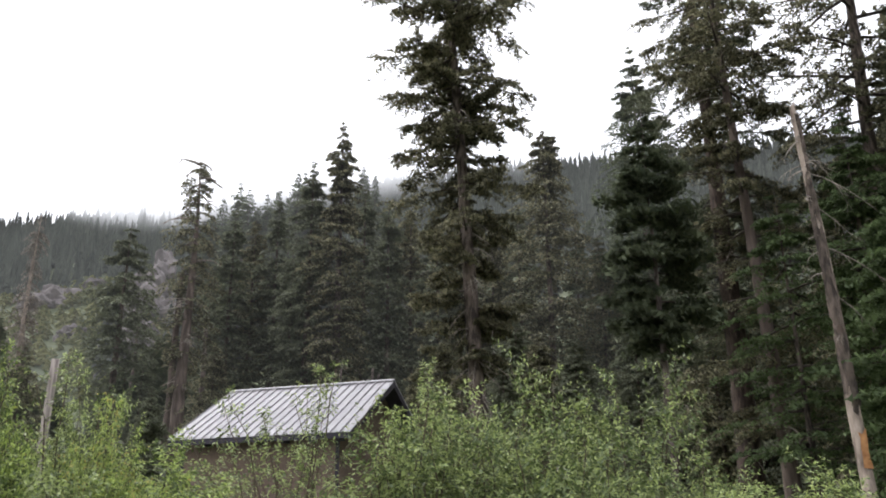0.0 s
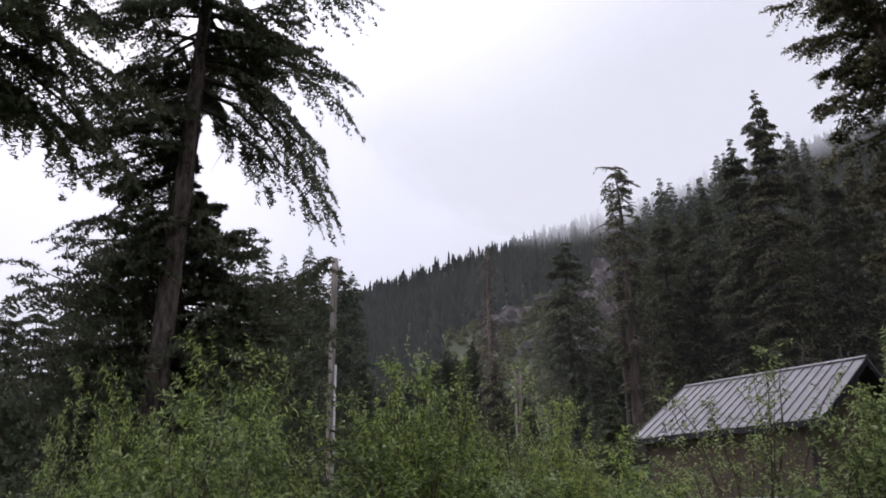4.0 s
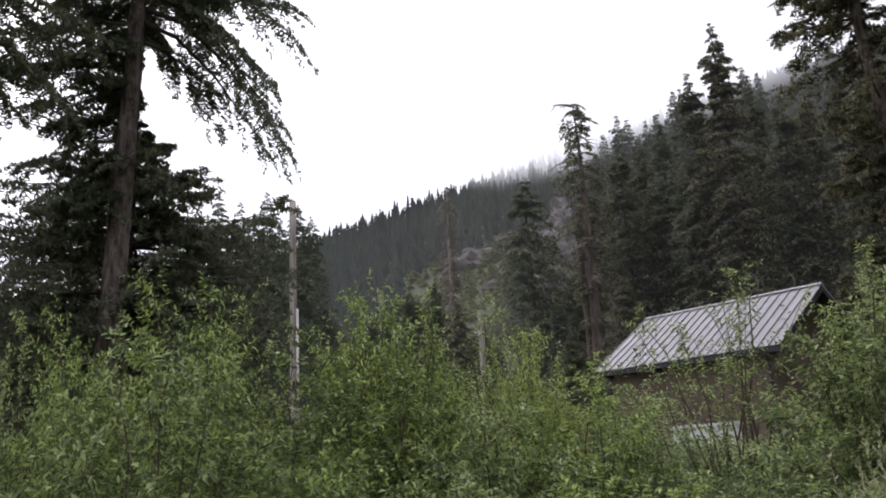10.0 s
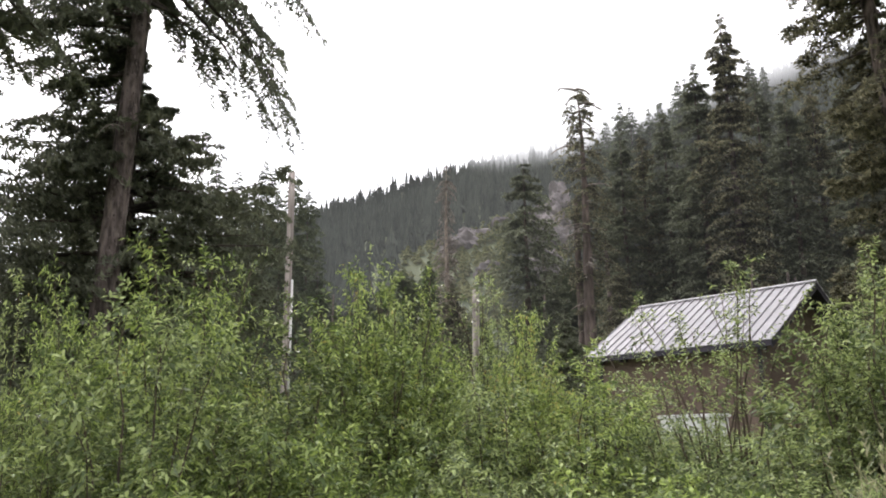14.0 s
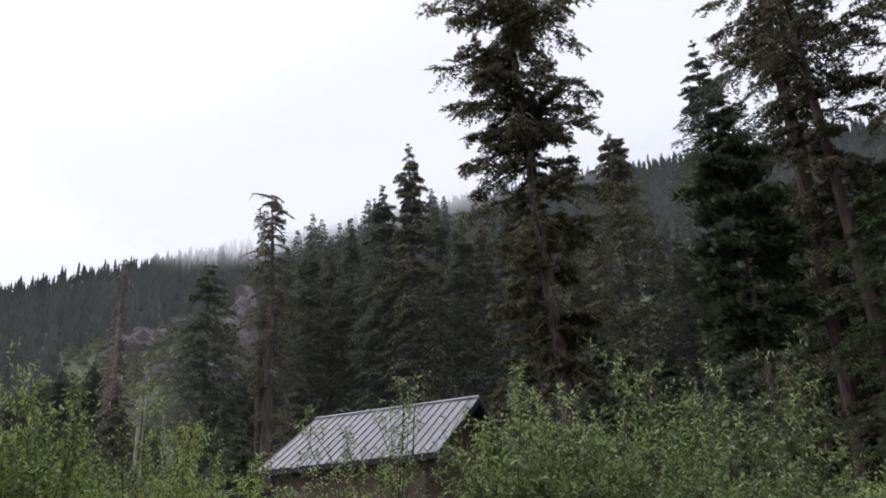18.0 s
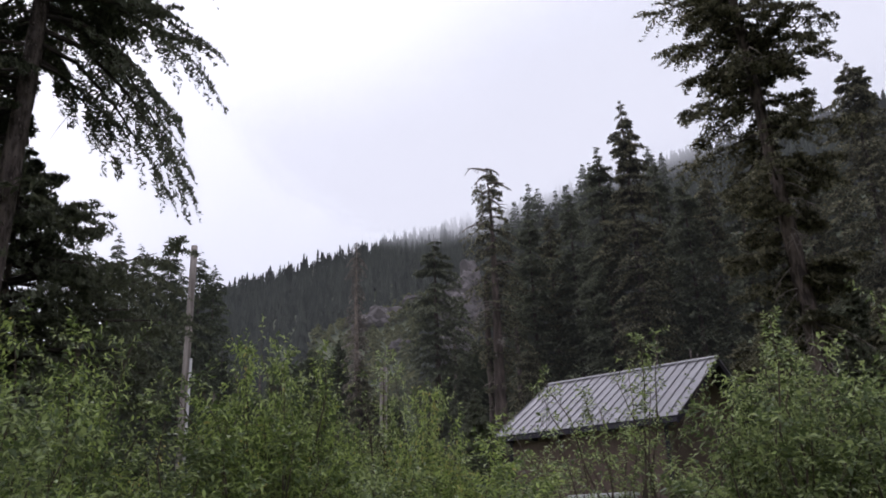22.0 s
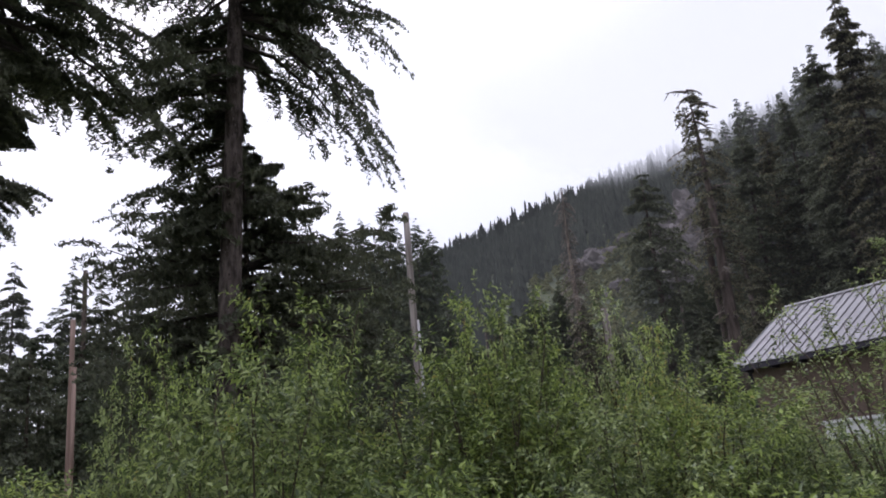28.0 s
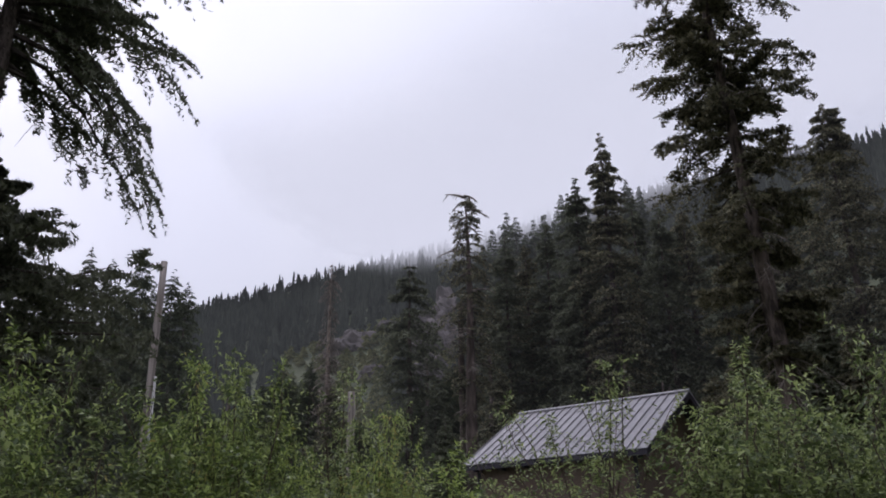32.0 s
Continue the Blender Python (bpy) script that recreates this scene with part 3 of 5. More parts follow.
for j in range(22):
    h = twig_rng.uniform(2.6, 7.4)
    dead_branch(spruce, np.array([-1.25 * h / 20.0, 0, h]), twig_rng.uniform(3.4, 6.0), twig_rng.uniform(0.5, 1.15), twig_rng, 0.016, -0.35)
conifer("fir_tree", -23.8, 50.0, 27.6, 0.32, [(3.0, 3.2), (8, 3.4), (14, 3.0), (18, 2.6), (20.5, 2.0), (22.5, 1.2), (24.5, 0.8), (26.4, 0.45), (27.5, 0.2)],
        "dark pointed fir tree at the forest edge", 12, M_NEEDLE_FIR, step=0.7, per=8, nb=10, nt=8, needles=2, twig=0.3, sag=0.12, rise=0.14, hang=0.1, gaps=0.05, limbs=False, blade=1.6, vary=(0.55, 1.2))
conifer("tall_spruce", -29.3, 21.6, 21.0, 0.32, [(4.5, 1.3), (8.0, 1.8), (9.6, 1.2), (11, 1.9), (16, 1.9), (20.8, 0.3)],
        "tall spruce with a thick dark trunk and thin crown", 13, M_NEEDLE, M_BARK_SHADED, step=0.6, per=[(4.5, 3), (8, 4), (12, 5), (20, 5)], twig=0.18, sag=0.3, hang=0.22, gaps=0.2, bare_side=[(4, 0.95), (8, 0.8), (10, 0.5), (14, 0.2)], dead=14, bend=0.05, dead_r=0.025, **NEAR)
conifer("tall_spruce", -31.6, 19.6, 20.0, 0.19, [(2.6, 1.3), (4.5, 1.7), (7.5, 2.0), (9.5, 1.4), (12, 2.0), (15, 1.7), (19.8, 0.3)],
        "tall slim spruce with mossy branches and bare grey lower trunk", 14, M_NEEDLE_OLD, M_BARK_OLD, step=0.64, per=4, twig=0.18, sag=0.25, hang=0.22, gaps=0.18, bare_side=[(2.6, 0.99), (5.4, 0.97), (7.5, 0.4), (10, 0.2)], dead=10, bend=0.06, lean=(-0.3, 0), **NEAR)
broken = snag("broken_snag", -36.8, 13.6, 7.75, 0.118, 0.045, "leaning pale snag with peeling bark and a broken top", 15, lean=(-0.28, 0.0), twigs=12, reach=0.45, low=0.45)
M_HEART = shader("orange_rotten_wood", (0.20, 0.085, 0.035), (0.46, 0.24, 0.10), 0.9, 12.0, 0.6)


def bark_patch(parent, lean, top, r0, r1, h, a, tall, wide, mat, rng, name="bark_patch", lift=1.05):
    """A curved sheet of bark with torn edges, lying on a leaning trunk."""
    vs = []
    for j in range(6):
        for k in range(5):
            q = min(max((h + tall * (j / 5 - 0.5) + (rng.uniform(-0.07, 0.07) if j in (0, 5) else 0.0)) / top, 0.02), 0.995)
            th = a + wide * (k / 4 - 0.5) + (rng.uniform(-0.22, 0.22) if k in (0, 4) else 0.0)
            r = (r0 + (r1 - r0) * q) * (lift + (0.10 * rng.uniform(0, 1) if k in (0, 4) or j in (0, 5) else 0.0)) + 0.006
            vs.append((lean[0] * q + r * math.cos(th), lean[1] * q + r * math.sin(th), q * top))
    fs = [(j * 5 + k, j * 5 + k + 1, j * 5 + k + 6, j * 5 + k + 5) for j in range(5) for k in range(4)]
    part(name, mesh_from(name, vs, fs, mat, True), mat, parent)


peel = np.random.default_rng(151)
for j in range(68):
    bark_patch(broken, (-0.28, 0.0), 7.75, 0.118, 0.045, peel.uniform(2.8, 7.4), peel.uniform(2.6, 5.6), peel.uniform(0.25, 0.75), peel.uniform(0.7, 1.5), M_BARK, peel)
bark_patch(broken, (-0.28, 0.0), 7.75, 0.118, 0.045, 2.0, 3.9, 0.5, 1.9, M_HEART, peel, "rotten_wood")
for h, a, ln in ((6.9, 0.2, 1.5), (6.5, -0.5, 1.7), (5.9, 0.1, 1.3), (5.2, -0.4, 1.5), (4.4, 0.0, 1.1), (7.1, 3.5, 0.9)):
    dead_branch(broken, np.array([-0.28 * h / 7.75, 0, h]), a, ln * 0.6, peel, 0.016, -0.45, "hanging_branch")
conifer("tall_spruce", -38.9, 18.5, 20.0, 0.24, [(3.0, 2.0), (9, 2.1), (10.5, 2.3), (14, 2.4), (19.8, 0.3)],
        "tall dark spruce with wide hanging branches", 16, M_NEEDLE_OLD, M_BARK, step=0.62, per=4, twig=0.18, sag=0.3, hang=0.22, gaps=0.15, dead=6, bare_side=0.1, bend=0.05, lean=(0.9, 0), **NEAR)
YOUNG = dict(nb=11, nt=7, needles=3, blade=1.5, width=0.5, limbs=True, gaps=0.05)
conifer("young_fir", -41.2, 14.6, 6.8, 0.09, [(0.6, 1.1), (2.5, 1.2), (4.2, 1.1), (5.6, 0.7), (6.5, 0.15)], "young bright green fir below tall trees", 17, M_NEEDLE_YOUNG, step=0.34, per=6, twig=0.25, sag=0.1, rise=0.15, hang=0.15, **YOUNG)
conifer("young_fir", -33.4, 17.2, 7.4, 0.08, [(1.8, 1.4), (3.5, 1.6), (5.0, 1.2), (6.4, 0.6), (7.3, 0.15)], "young green fir with flat layered branches under taller spruces", 18, M_NEEDLE_YOUNG, step=0.5, per=5, twig=0.2, sag=0.12, rise=0.04, hang=0.12, thick=0.06, **{**YOUNG, "gaps": 0.2})
conifer("young_fir", -38.4, 17.0, 8.8, 0.10, [(2.6, 1.0), (3.6, 1.4), (5.4, 1.2), (7.2, 0.7), (8.7, 0.15)], "young green fir behind a broken snag", 35, M_NEEDLE_YOUNG, step=0.4, per=6, twig=0.2, sag=0.16, rise=0.1, hang=0.15, **YOUNG)
conifer("slender_spruce", -24.7, 16.6, 9.6, 0.10, [(4.0, 0.5), (4.8, 1.0), (7.5, 0.8), (9.4, 0.15)],
        "slender spruce with a bare pale lower trunk", 19, M_NEEDLE_FIR, M_BARK_GREY, step=0.4, per=5, twig=0.3, gaps=0.1, dead=6, **{**NEAR, "nt": 7})
MID = dict(step=0.66, per=9, nb=10, nt=8, needles=2, twig=0.27, sag=0.40, hang=0.25, limbs=False, blade=1.9, vary=(0.5, 1.2), curl=0.10, thick=0.12)
conifer("hemlock", -16.6, 48.0, 21.3, 0.28, [(2, 2.7), (9, 2.9), (14, 2.4), (18, 1.5), (20, 0.8), (21.1, 0.25)], "mossy olive green hemlock in the forest edge", 20, M_NEEDLE_OLD, **MID)
conifer("hemlock", -0.95, 50.0, 22.7, 0.34, [(4, 1.9), (10, 2.0), (14.5, 1.9), (15.6, 1.15), (18, 0.95), (20.2, 0.7), (21.5, 0.45), (22.5, 0.18)], "tall narrow hemlock with bare grey spikes below its tip", 21, M_NEEDLE_OLD, M_BARK_GREY, dead=12, dead_r=0.05, **MID)
conifer("hemlock", 1.2, 52.0, 20.2, 0.3, [(3, 1.8), (10, 1.8), (15, 1.4), (18.5, 0.8), (20, 0.2)], "dark narrow hemlock beside a taller one", 22, M_NEEDLE, **MID)
old_tree = conifer("dead_topped_hemlock", 9.3, 51.0, 19.7, 0.46, [(4.0, 1.0), (6.0, 1.4), (9.0, 2.0), (11.5, 1.9), (13.6, 1.6), (14.8, 2.2), (16.2, 1.2), (18, 0.9), (19.3, 0.6)], "old hemlock with a thick trunk and ragged crooked dead top", 23, M_NEEDLE_OLD, M_BARK_OLD,
        step=0.5, per=[(4, 3), (8, 5), (9, 7), (15, 6), (16.5, 4), (19.3, 3)], nb=9, nt=7, needles=2, twig=0.28, sag=0.5, rise=0.15, hang=0.25, gaps=0.2, limbs=True, dead=20, dead_r=0.05, bend=0.12, lean=(-0.3, 0), blade=1.6, thick=0.25,
        bare_side=[(3, 0.97), (9, 0.95), (11, 0.7), (14, 0.4), (19, 0.2)], vary=(0.4, 1.2))
top_limbs = np.random.default_rng(77)
for h, turn, reach in ((19.5, 0.3, 1.3), (19.4, 3.3, 1.7), (19.0, 2.7, 1.3), (18.7, 0.0, 2.0), (18.4, 0.6, 1.5), (17.9, 3.0, 1.6), (17.3, 0.5, 1.9), (16.6, 2.8, 1.8), (15.4, 3.4, 2.6), (15.1, 0.2, 1.8), (13.9, 3.0, 1.8), (12.6, 0.4, 1.8)):
    dead_branch(old_tree, np.array([-0.3 * h / 19.7, 0, h]), turn + top_limbs.uniform(-0.7, 0.7), reach * 0.82, top_limbs, 0.11, 0.30, "crooked_limb")
snag("dead_tree_trunk", 10.1, 52.0, 12.0, 0.28, 0.15, "bare grey trunk close beside an old hemlock", 24, twigs=8, mat=M_BARK_OLD)
conifer("hemlock", 13.8, 46.0, 14.2, 0.26, [(1.5, 1.9), (6, 2.1), (10, 1.8), (12.2, 1.1), (13.9, 0.2)], "dark bushy hemlock before the rocky slope", 25, M_NEEDLE, step=0.75, per=7, nb=10, nt=8, needles=2, twig=0.27, sag=0.42, hang=0.25, gaps=0.12, limbs=False, blade=1.9, vary=(0.5, 1.25), curl=0.12, thick=0.12)
conifer("spike_snag", 19.5, 53.0, 15.9, 0.30, [(5.0, 1.0), (8.5, 0.7), (12, 0.5), (14.5, 0.55), (15.8, 0.3)], "ragged pale brown spike of a dead standing tree", 26, M_DEADTWIG, M_SNAG, step=0.36, per=7, nb=5, nt=5, needles=2, twig=0.24, sag=0.7, hang=0.4, limbs=True,
        dead=14, dead_r=0.045, gaps=0.2, vary=(0.4, 1.3), category="snag", bend=0.08)
conifer("hemlock", 19.2, 52.2, 7.5, 0.18, [(0.6, 1.8), (3, 1.7), (5.5, 0.9), (7.3, 0.2)], "low olive hemlock round a dead spike", 27, M_NEEDLE_OLD, **MID)
# the darker ranks behind and between
# the tall trees beyond bearing -46 are unseen, added to shade the right-hand forest
ranks = [(6.7, 57, 17.8, 2.0), (5.2, 60, 17.2, 2.1), (3.6, 58, 18.6, 1.9), (2.4, 55, 14.5, 1.9), (8.0, 62, 13.5, 2.0), (-2.8, 57, 19.5, 2.0), (-4.6, 52, 17.5, 2.1), (-6.3, 58, 18.5, 2.2), (-8.3, 52, 17.0, 2.2), (-10.4, 56, 19.0, 2.3), (-12.4, 50, 15.5, 2.2),
         (-14.4, 57, 17.5, 2.1), (-18.6, 54, 15.0, 2.2), (-20.3, 50, 14.0, 2.2), (-21.6, 58, 15.5, 2.0), (-26.4, 46, 14.5, 2.1), (-28.4, 52, 16.5, 2.3), (-30.6, 46, 14.5, 2.2), (-33.2, 48, 16.0, 2.3), (-36.0, 44, 15.0, 2.3), (-39.0, 46, 18.0, 2.4),
         (-42.5, 42, 24.0, 2.6), (-27.2, 38, 9.0, 1.9), (-31.6, 34, 9.0, 1.9), (-35.2, 36, 9.5, 2.0), (-40.6, 33, 16.0, 2.5), (-45.5, 30, 25.0, 2.8), (-48.0, 22, 24.0, 2.7), (-52.0, 28, 25.0, 2.8), (-55.0, 19, 24.0, 2.7), (-60.0, 24, 25.0, 2.8), (-64.0, 17, 24.0, 2.8), (-47.0, 38, 26.0, 2.8), (-57.0, 34, 26.0, 2.8), (-25.0, 36, 9.0, 1.7), (-27.6, 33, 8.0, 1.8), (-30.0, 34, 9.0, 1.9), (-33.0, 31, 8.0, 1.8), (-36.5, 30, 9.0, 1.9), (-22.4, 38, 8.0, 1.7), (-14.0, 36, 7.5, 1.5), (-15.6, 35, 6.6, 1.4), (-13.0, 34, 6.0, 1.3), (-18.2, 34, 6.5, 1.4), (-8.8, 36, 6.5, 1.4), (-6.9, 38, 5.5, 1.3), (0.8, 40, 4.8, 1.0), (-2.3, 41, 5.2, 1.0), (12.0, 44, 6.0, 1.5), (11.3, 40, 4.5, 1.2), (7.4, 47, 7.0, 1.5)]
seeds = {}
for i, (az, dist, top, reach) in enumerate(ranks):
    key = (round(top / 4), i % 3)
    x, y = polar(az, dist)
    m = Matrix.Translation((x, y, ground_z(x, y) - 0.1)) @ Matrix.Rotation(i * 1.7, 4, "Z")
    if key not in seeds:
        seeds[key] = (conifer("forest_conifer", az, dist, top, 0.012 * top + 0.02, [(top * 0.06, reach), (top * 0.35, reach * 1.02), (top * 0.7, reach * 0.66), (top * 0.88, reach * 0.36), (top * 0.99, 0.2)], "dark conifer in the ranks of the forest edge",
                              100 + i, M_NEEDLE_OLD if i % 2 else M_NEEDLE, step=0.6 if top > 10 else 0.36, per=8, nb=8, nt=6, needles=2, twig=0.33 if top > 10 else 0.24, sag=0.36, hang=0.22, limbs=False, group="forest edge", blade=1.9, vary=(0.5, 1.2), curl=0.10, thick=0.12), top)
    else:
        src, h = seeds[key]
        copy_thing(src, m @ Matrix.Scale(top / h, 4))

# a stand of slim trees on the lower slope, its spires along the skyline
stand = [(6.5, 118, 23.1), (7.6, 122, 21.9), (5.8, 114, 22.6), (4.5, 116, 22.5), (3.7, 112, 22.8), (2.3, 110, 24.0), (1.8, 114, 24.2), (1.2, 112, 24.1), (5.1, 120, 21.4), (7.0, 112, 20.8), (3.0, 118, 22.4), (8.3, 116, 20.6), (6.1, 106, 20.4), (4.1, 104, 20.9), (2.8, 106, 21.6), (0.4, 108, 22.6), (5.4, 110, 20.2),
         (-0.6, 116, 23.0), (-2.6, 190, 24.7), (-3.5, 195, 24.1), (-4.6, 120, 21.8), (-6.0, 125, 22.0), (-13.2, 145, 21.0), (-14.8, 150, 21.6), (-18.7, 150, 20.5), (-20.1, 148, 21.0)]
tall_src = []
for i, (az, dist, el) in enumerate(stand):
    x, y = polar(az, dist)
    top = 1.6 + dist * math.tan(radians(el)) - ground_z(x, y)
    if i < 3:
        reach = (2.3, 1.9, 2.6)[i]
        tall_src.append((conifer("slope_conifer", az, dist, top, 0.28, [(top * 0.1, reach), (top * 0.45, reach * 0.9), (top * 0.75, reach * 0.65), (top * 0.9, reach * 0.4), (top * 0.995, 0.2)], "slim dark conifer on the slope's skyline", 150 + i, M_NEEDLE_FIR, step=0.6, per=8, nb=5, nt=3,
                                 needles=1, twig=0.7, sag=0.25, hang=0.1, limbs=False, group="slope stand", blade=2.6, vary=(0.6, 1.2)), top))
    else:
        src, h = tall_src[i % 3]
        k = 0.75 + 0.07 * (i * 5 % 7)
        copy_thing(src, Matrix.Translation((x, y, ground_z(x, y) - 0.2)) @ Matrix.Rotation(i * 2.1, 4, "Z") @ Matrix.Diagonal((k, k, top / h, 1)))

# conifers at the foot of the slope, in front of the far forest
foot = random.Random(31)
for i in range(34):
    az, dist = (foot.uniform(20.5, 31) if i % 3 else foot.uniform(9, 22)), foot.uniform(72, 104)
    if 12 < az < 20.5 and dist > 84:
        continue
    x, y = polar(az, dist)
    src, h = tall_src[i % 3]
    top, k = foot.uniform(6.5, 11.5) * (0.7 if az < 20 else 1.0), foot.uniform(0.6, 0.95)
    copy_thing(src, Matrix.Translation((x, y, ground_z(x, y) - 0.2)) @ Matrix.Rotation(i * 1.3, 4, "Z") @ Matrix.Diagonal((k, k, top / h, 1)))

# left side: big trunks close by
DENSE = dict(nb=17, nt=16, needles=3, blade=2.5, width=0.40, bare_power=1.6, sides=16, flakes=2000, twig=0.11, hang=0.32, curl=0.20, inner=0.24, holes=0.10, sparse=10.5, thick=0.10)
conifer("near_hemlock", 43.9, 10.7, 15.5, 0.185, [(5.0, 0.0), (7.2, 0.0), (7.7, 1.1), (8.1, 1.9), (8.6, 1.9), (9.2, 2.2), (10.5, 2.2), (13, 1.1), (15.3, 0.2)],
        "tall hemlock with dark drooping branch layers above the shrubs", 31, M_NEEDLE, M_BARK_GREY, step=0.40, per=[(5.0, 6), (6.2, 6), (7.6, 6), (8.4, 8), (10, 6), (15, 5)], sag=[(5.0, 0.45), (6.0, 0.5), (8.0, 0.42), (10, 0.34), (15, 0.25)], rise=0.03, gaps=0.22,
        bare_side=[(5.0, 0.98), (7.8, 0.97), (8.4, 0.2), (9, 0.0), (15, 0.0)], bend=0.03, lean=(0.42, 0.38), vary=(0.6, 1.1), dead=5,
        arms=((8.0, 0, 2.0, 1.32), (7.6, -8, 1.95, 1.22), (7.4, 6, 1.8, 1.15), (7.2, 24, 1.35, 1.0), (7.1, 10, 1.1, 0.75), (7.8, -30, 1.9, 1.05), (8.3, -22, 2.05, 0.8), (7.9, 12, 2.0, 1.0), (8.7, 5, 2.1, 0.5), (9.6, -8, 2.1, 0.32), (10.2, 14, 2.1, 0.35)),
        crown_left=[(5.0, 0.8), (5.5, 1.2), (6.1, 1.4), (7.2, 1.4), (8.0, 1.4), (9.2, 1.7), (10.5, 1.8), (13, 1.1), (15.3, 0.2)], **{**DENSE, "inner": 0.24, "holes": 0.10})
conifer("hemlock", 42.0, 12.3, 6.5, 0.10, [(0.8, 2.3), (3.0, 2.3), (4.4, 2.2), (5.0, 1.8), (5.5, 1.15), (6.0, 0.6), (6.4, 0.12)],
        "dense young hemlock close behind a taller trunk", 36, M_NEEDLE, M_BARK, step=0.30, per=[(0.8, 9), (4.5, 11), (6.0, 8), (6.5, 5)], sag=0.30, rise=0.10, gaps=0.08, vary=(0.7, 1.12), crown_left=[(0.8, 1.7), (3.0, 1.9), (3.9, 2.1), (4.6, 2.5), (5.2, 2.1), (5.5, 1.3), (5.9, 0.65), (6.4, 0.12)], **{**DENSE, "flakes": 0, "nb": 15, "nt": 13, "twig": 0.13, "blade": 2.8})
conifer("near_hemlock", 58.5, 8.65, 15.0, 0.195, [(5.1, 0.3), (5.9, 0.6), (6.3, 1.3), (7.0, 1.7), (8, 1.9), (10, 1.8), (13, 1.0), (14.8, 0.2)],
        "large hemlock with a thick bare grey trunk", 32, M_NEEDLE, M_BARK_GREY, step=0.42, per=[(4.6, 4), (6, 5), (7, 6), (10, 5), (15, 5)], sag=[(4.6, 0.5), (6.0, 0.55), (9, 0.4), (15, 0.25)], rise=0.05, gaps=0.2, dead=4, bare_side=[(5, 0.98), (6.3, 0.95), (6.8, 0.1), (15, 0.0)], bend=0.02,
        arms=((6.5, 0, 1.75, 0.85), (6.7, 15, 1.8, 0.75), (6.9, -12, 1.85, 0.6), (6.3, 26, 1.4, 0.7), (6.2, 8, 1.2, 0.55)), **DENSE)
conifer("near_hemlock", 64.6, 9.4, 15.5, 0.185, [(5.5, 0.6), (6.1, 1.3), (7.0, 1.7), (8.5, 1.9), (11, 1.6), (15.3, 0.2)],
        "hemlock with flaking reddish brown bark", 33, M_NEEDLE, M_BARK, step=0.48, per=[(4, 5), (15, 5)], sag=0.4, gaps=0.1, dead=3, bare_side=[(4.5, 0.97), (5.4, 0.9), (6.4, 0.3), (15, 0.1)], bend=0.02, **DENSE)
conifer("hemlock", 60.8, 14.5, 12.5, 0.13, [(3.0, 0.3), (5.6, 0.4), (6.0, 0.9), (6.5, 1.25), (8.5, 1.2), (12.3, 0.2)],
        "slim dark hemlock standing behind a thick bare trunk", 34, M_NEEDLE, M_BARK, step=0.42, per=[(3, 6), (12, 6)], sag=0.35, rise=0.05, gaps=0.1, bend=0.02, crown_left=[(3.0, 1.0), (4.6, 1.0), (5.6, 0.85), (6.2, 1.1), (6.8, 1.4), (8.5, 1.3), (12.3, 0.2)], **{**DENSE, "flakes": 0, "twig": 0.13})
SP = dict(step=0.44, per=7, nb=8, nt=7, needles=2, twig=0.22, sag=0.3, hang=0.12, gaps=0.15, limbs=False, group="thin spruces", blade=2.4, width=0.5)
for i, (az, dist, el, reach) in enumerate([(57.4, 45, 16.4, 1.45), (54.0, 45, 16.2, 1.45), (63.2, 45, 13.9, 1.4), (67.8, 45, 11.7, 1.3), (52.2, 42, 14.6, 2.0), (50.4, 43, 14.8, 2.3), (48.5, 44, 14.8, 2.5), (55.6, 42, 12.5, 2.2), (59.8, 44, 10.5, 2.2), (65.8, 43, 11.4, 2.0), (46.5, 44, 14.8, 2.4), (53.4, 40, 11.5, 2.0), (58.6, 36, 12.0, 1.9), (60.6, 38, 12.3, 2.0), (64.4, 36, 11.5, 1.9), (66.6, 37, 11.0, 2.0), (69.4, 38, 11.4, 2.3), (72.0, 37, 10.5, 2.3), (56.2, 36, 10.6, 2.2), (51.4, 36, 11.2, 2.2)]):
    x, y = polar(az, dist)
    top = 1.6 + dist * math.tan(radians(el)) - ground_z(x, y)
    conifer("thin_spruce", az, dist, top, 0.13, [(0.6, reach * 1.15), (top * 0.4, reach), (top * 0.75, reach * 0.55), (top * 0.985, 0.12)], "thin pointed spruce against the pale sky", 40 + i, M_NEEDLE_FIR if i % 2 else M_NEEDLE, **SP)
for i, (az, dist, el, reach) in enumerate([(36.1, 80, 19.6, 1.9), (34.6, 80, 19.1, 1.9), (32.7, 78, 19.6, 2.3), (30.6, 80, 18.7, 2.2), (29.6, 82, 17.8, 2.2), (33.6, 79, 17.6, 2.4), (31.7, 79, 17.4, 2.4), (38.0, 80, 17.0, 1.8), (39.8, 78, 16.4, 1.9), (41.8, 80, 15.5, 2.0), (33.7, 74, 14.5, 2.0), (31.5, 72, 13.5, 2.0), (35.6, 73, 14.5, 2.0), (28.8, 76, 12.5, 2.0), (30.2, 70, 11.0, 2.0), (37.4, 72, 13, 2.0)]):
    x, y = polar(az, dist)
    top = 1.6 + dist * math.tan(radians(el)) - ground_z(x, y)
    conifer("thin_spruce", az, dist, top, 0.2, [(1.0, reach), (top * 0.4, reach * 0.95), (top * 0.7, reach * 0.7), (top * 0.88, reach * 0.4), (top * 0.985, 0.12)], "pointed spruce in a clump at the foot of the mountain", 60 + i, M_NEEDLE_FIR, **{**SP, "twig": 0.36, "step": 0.6, "per": 8, "nb": 6, "nt": 5, "needles": 2, "blade": 2.4, "group": "spruce clump"})


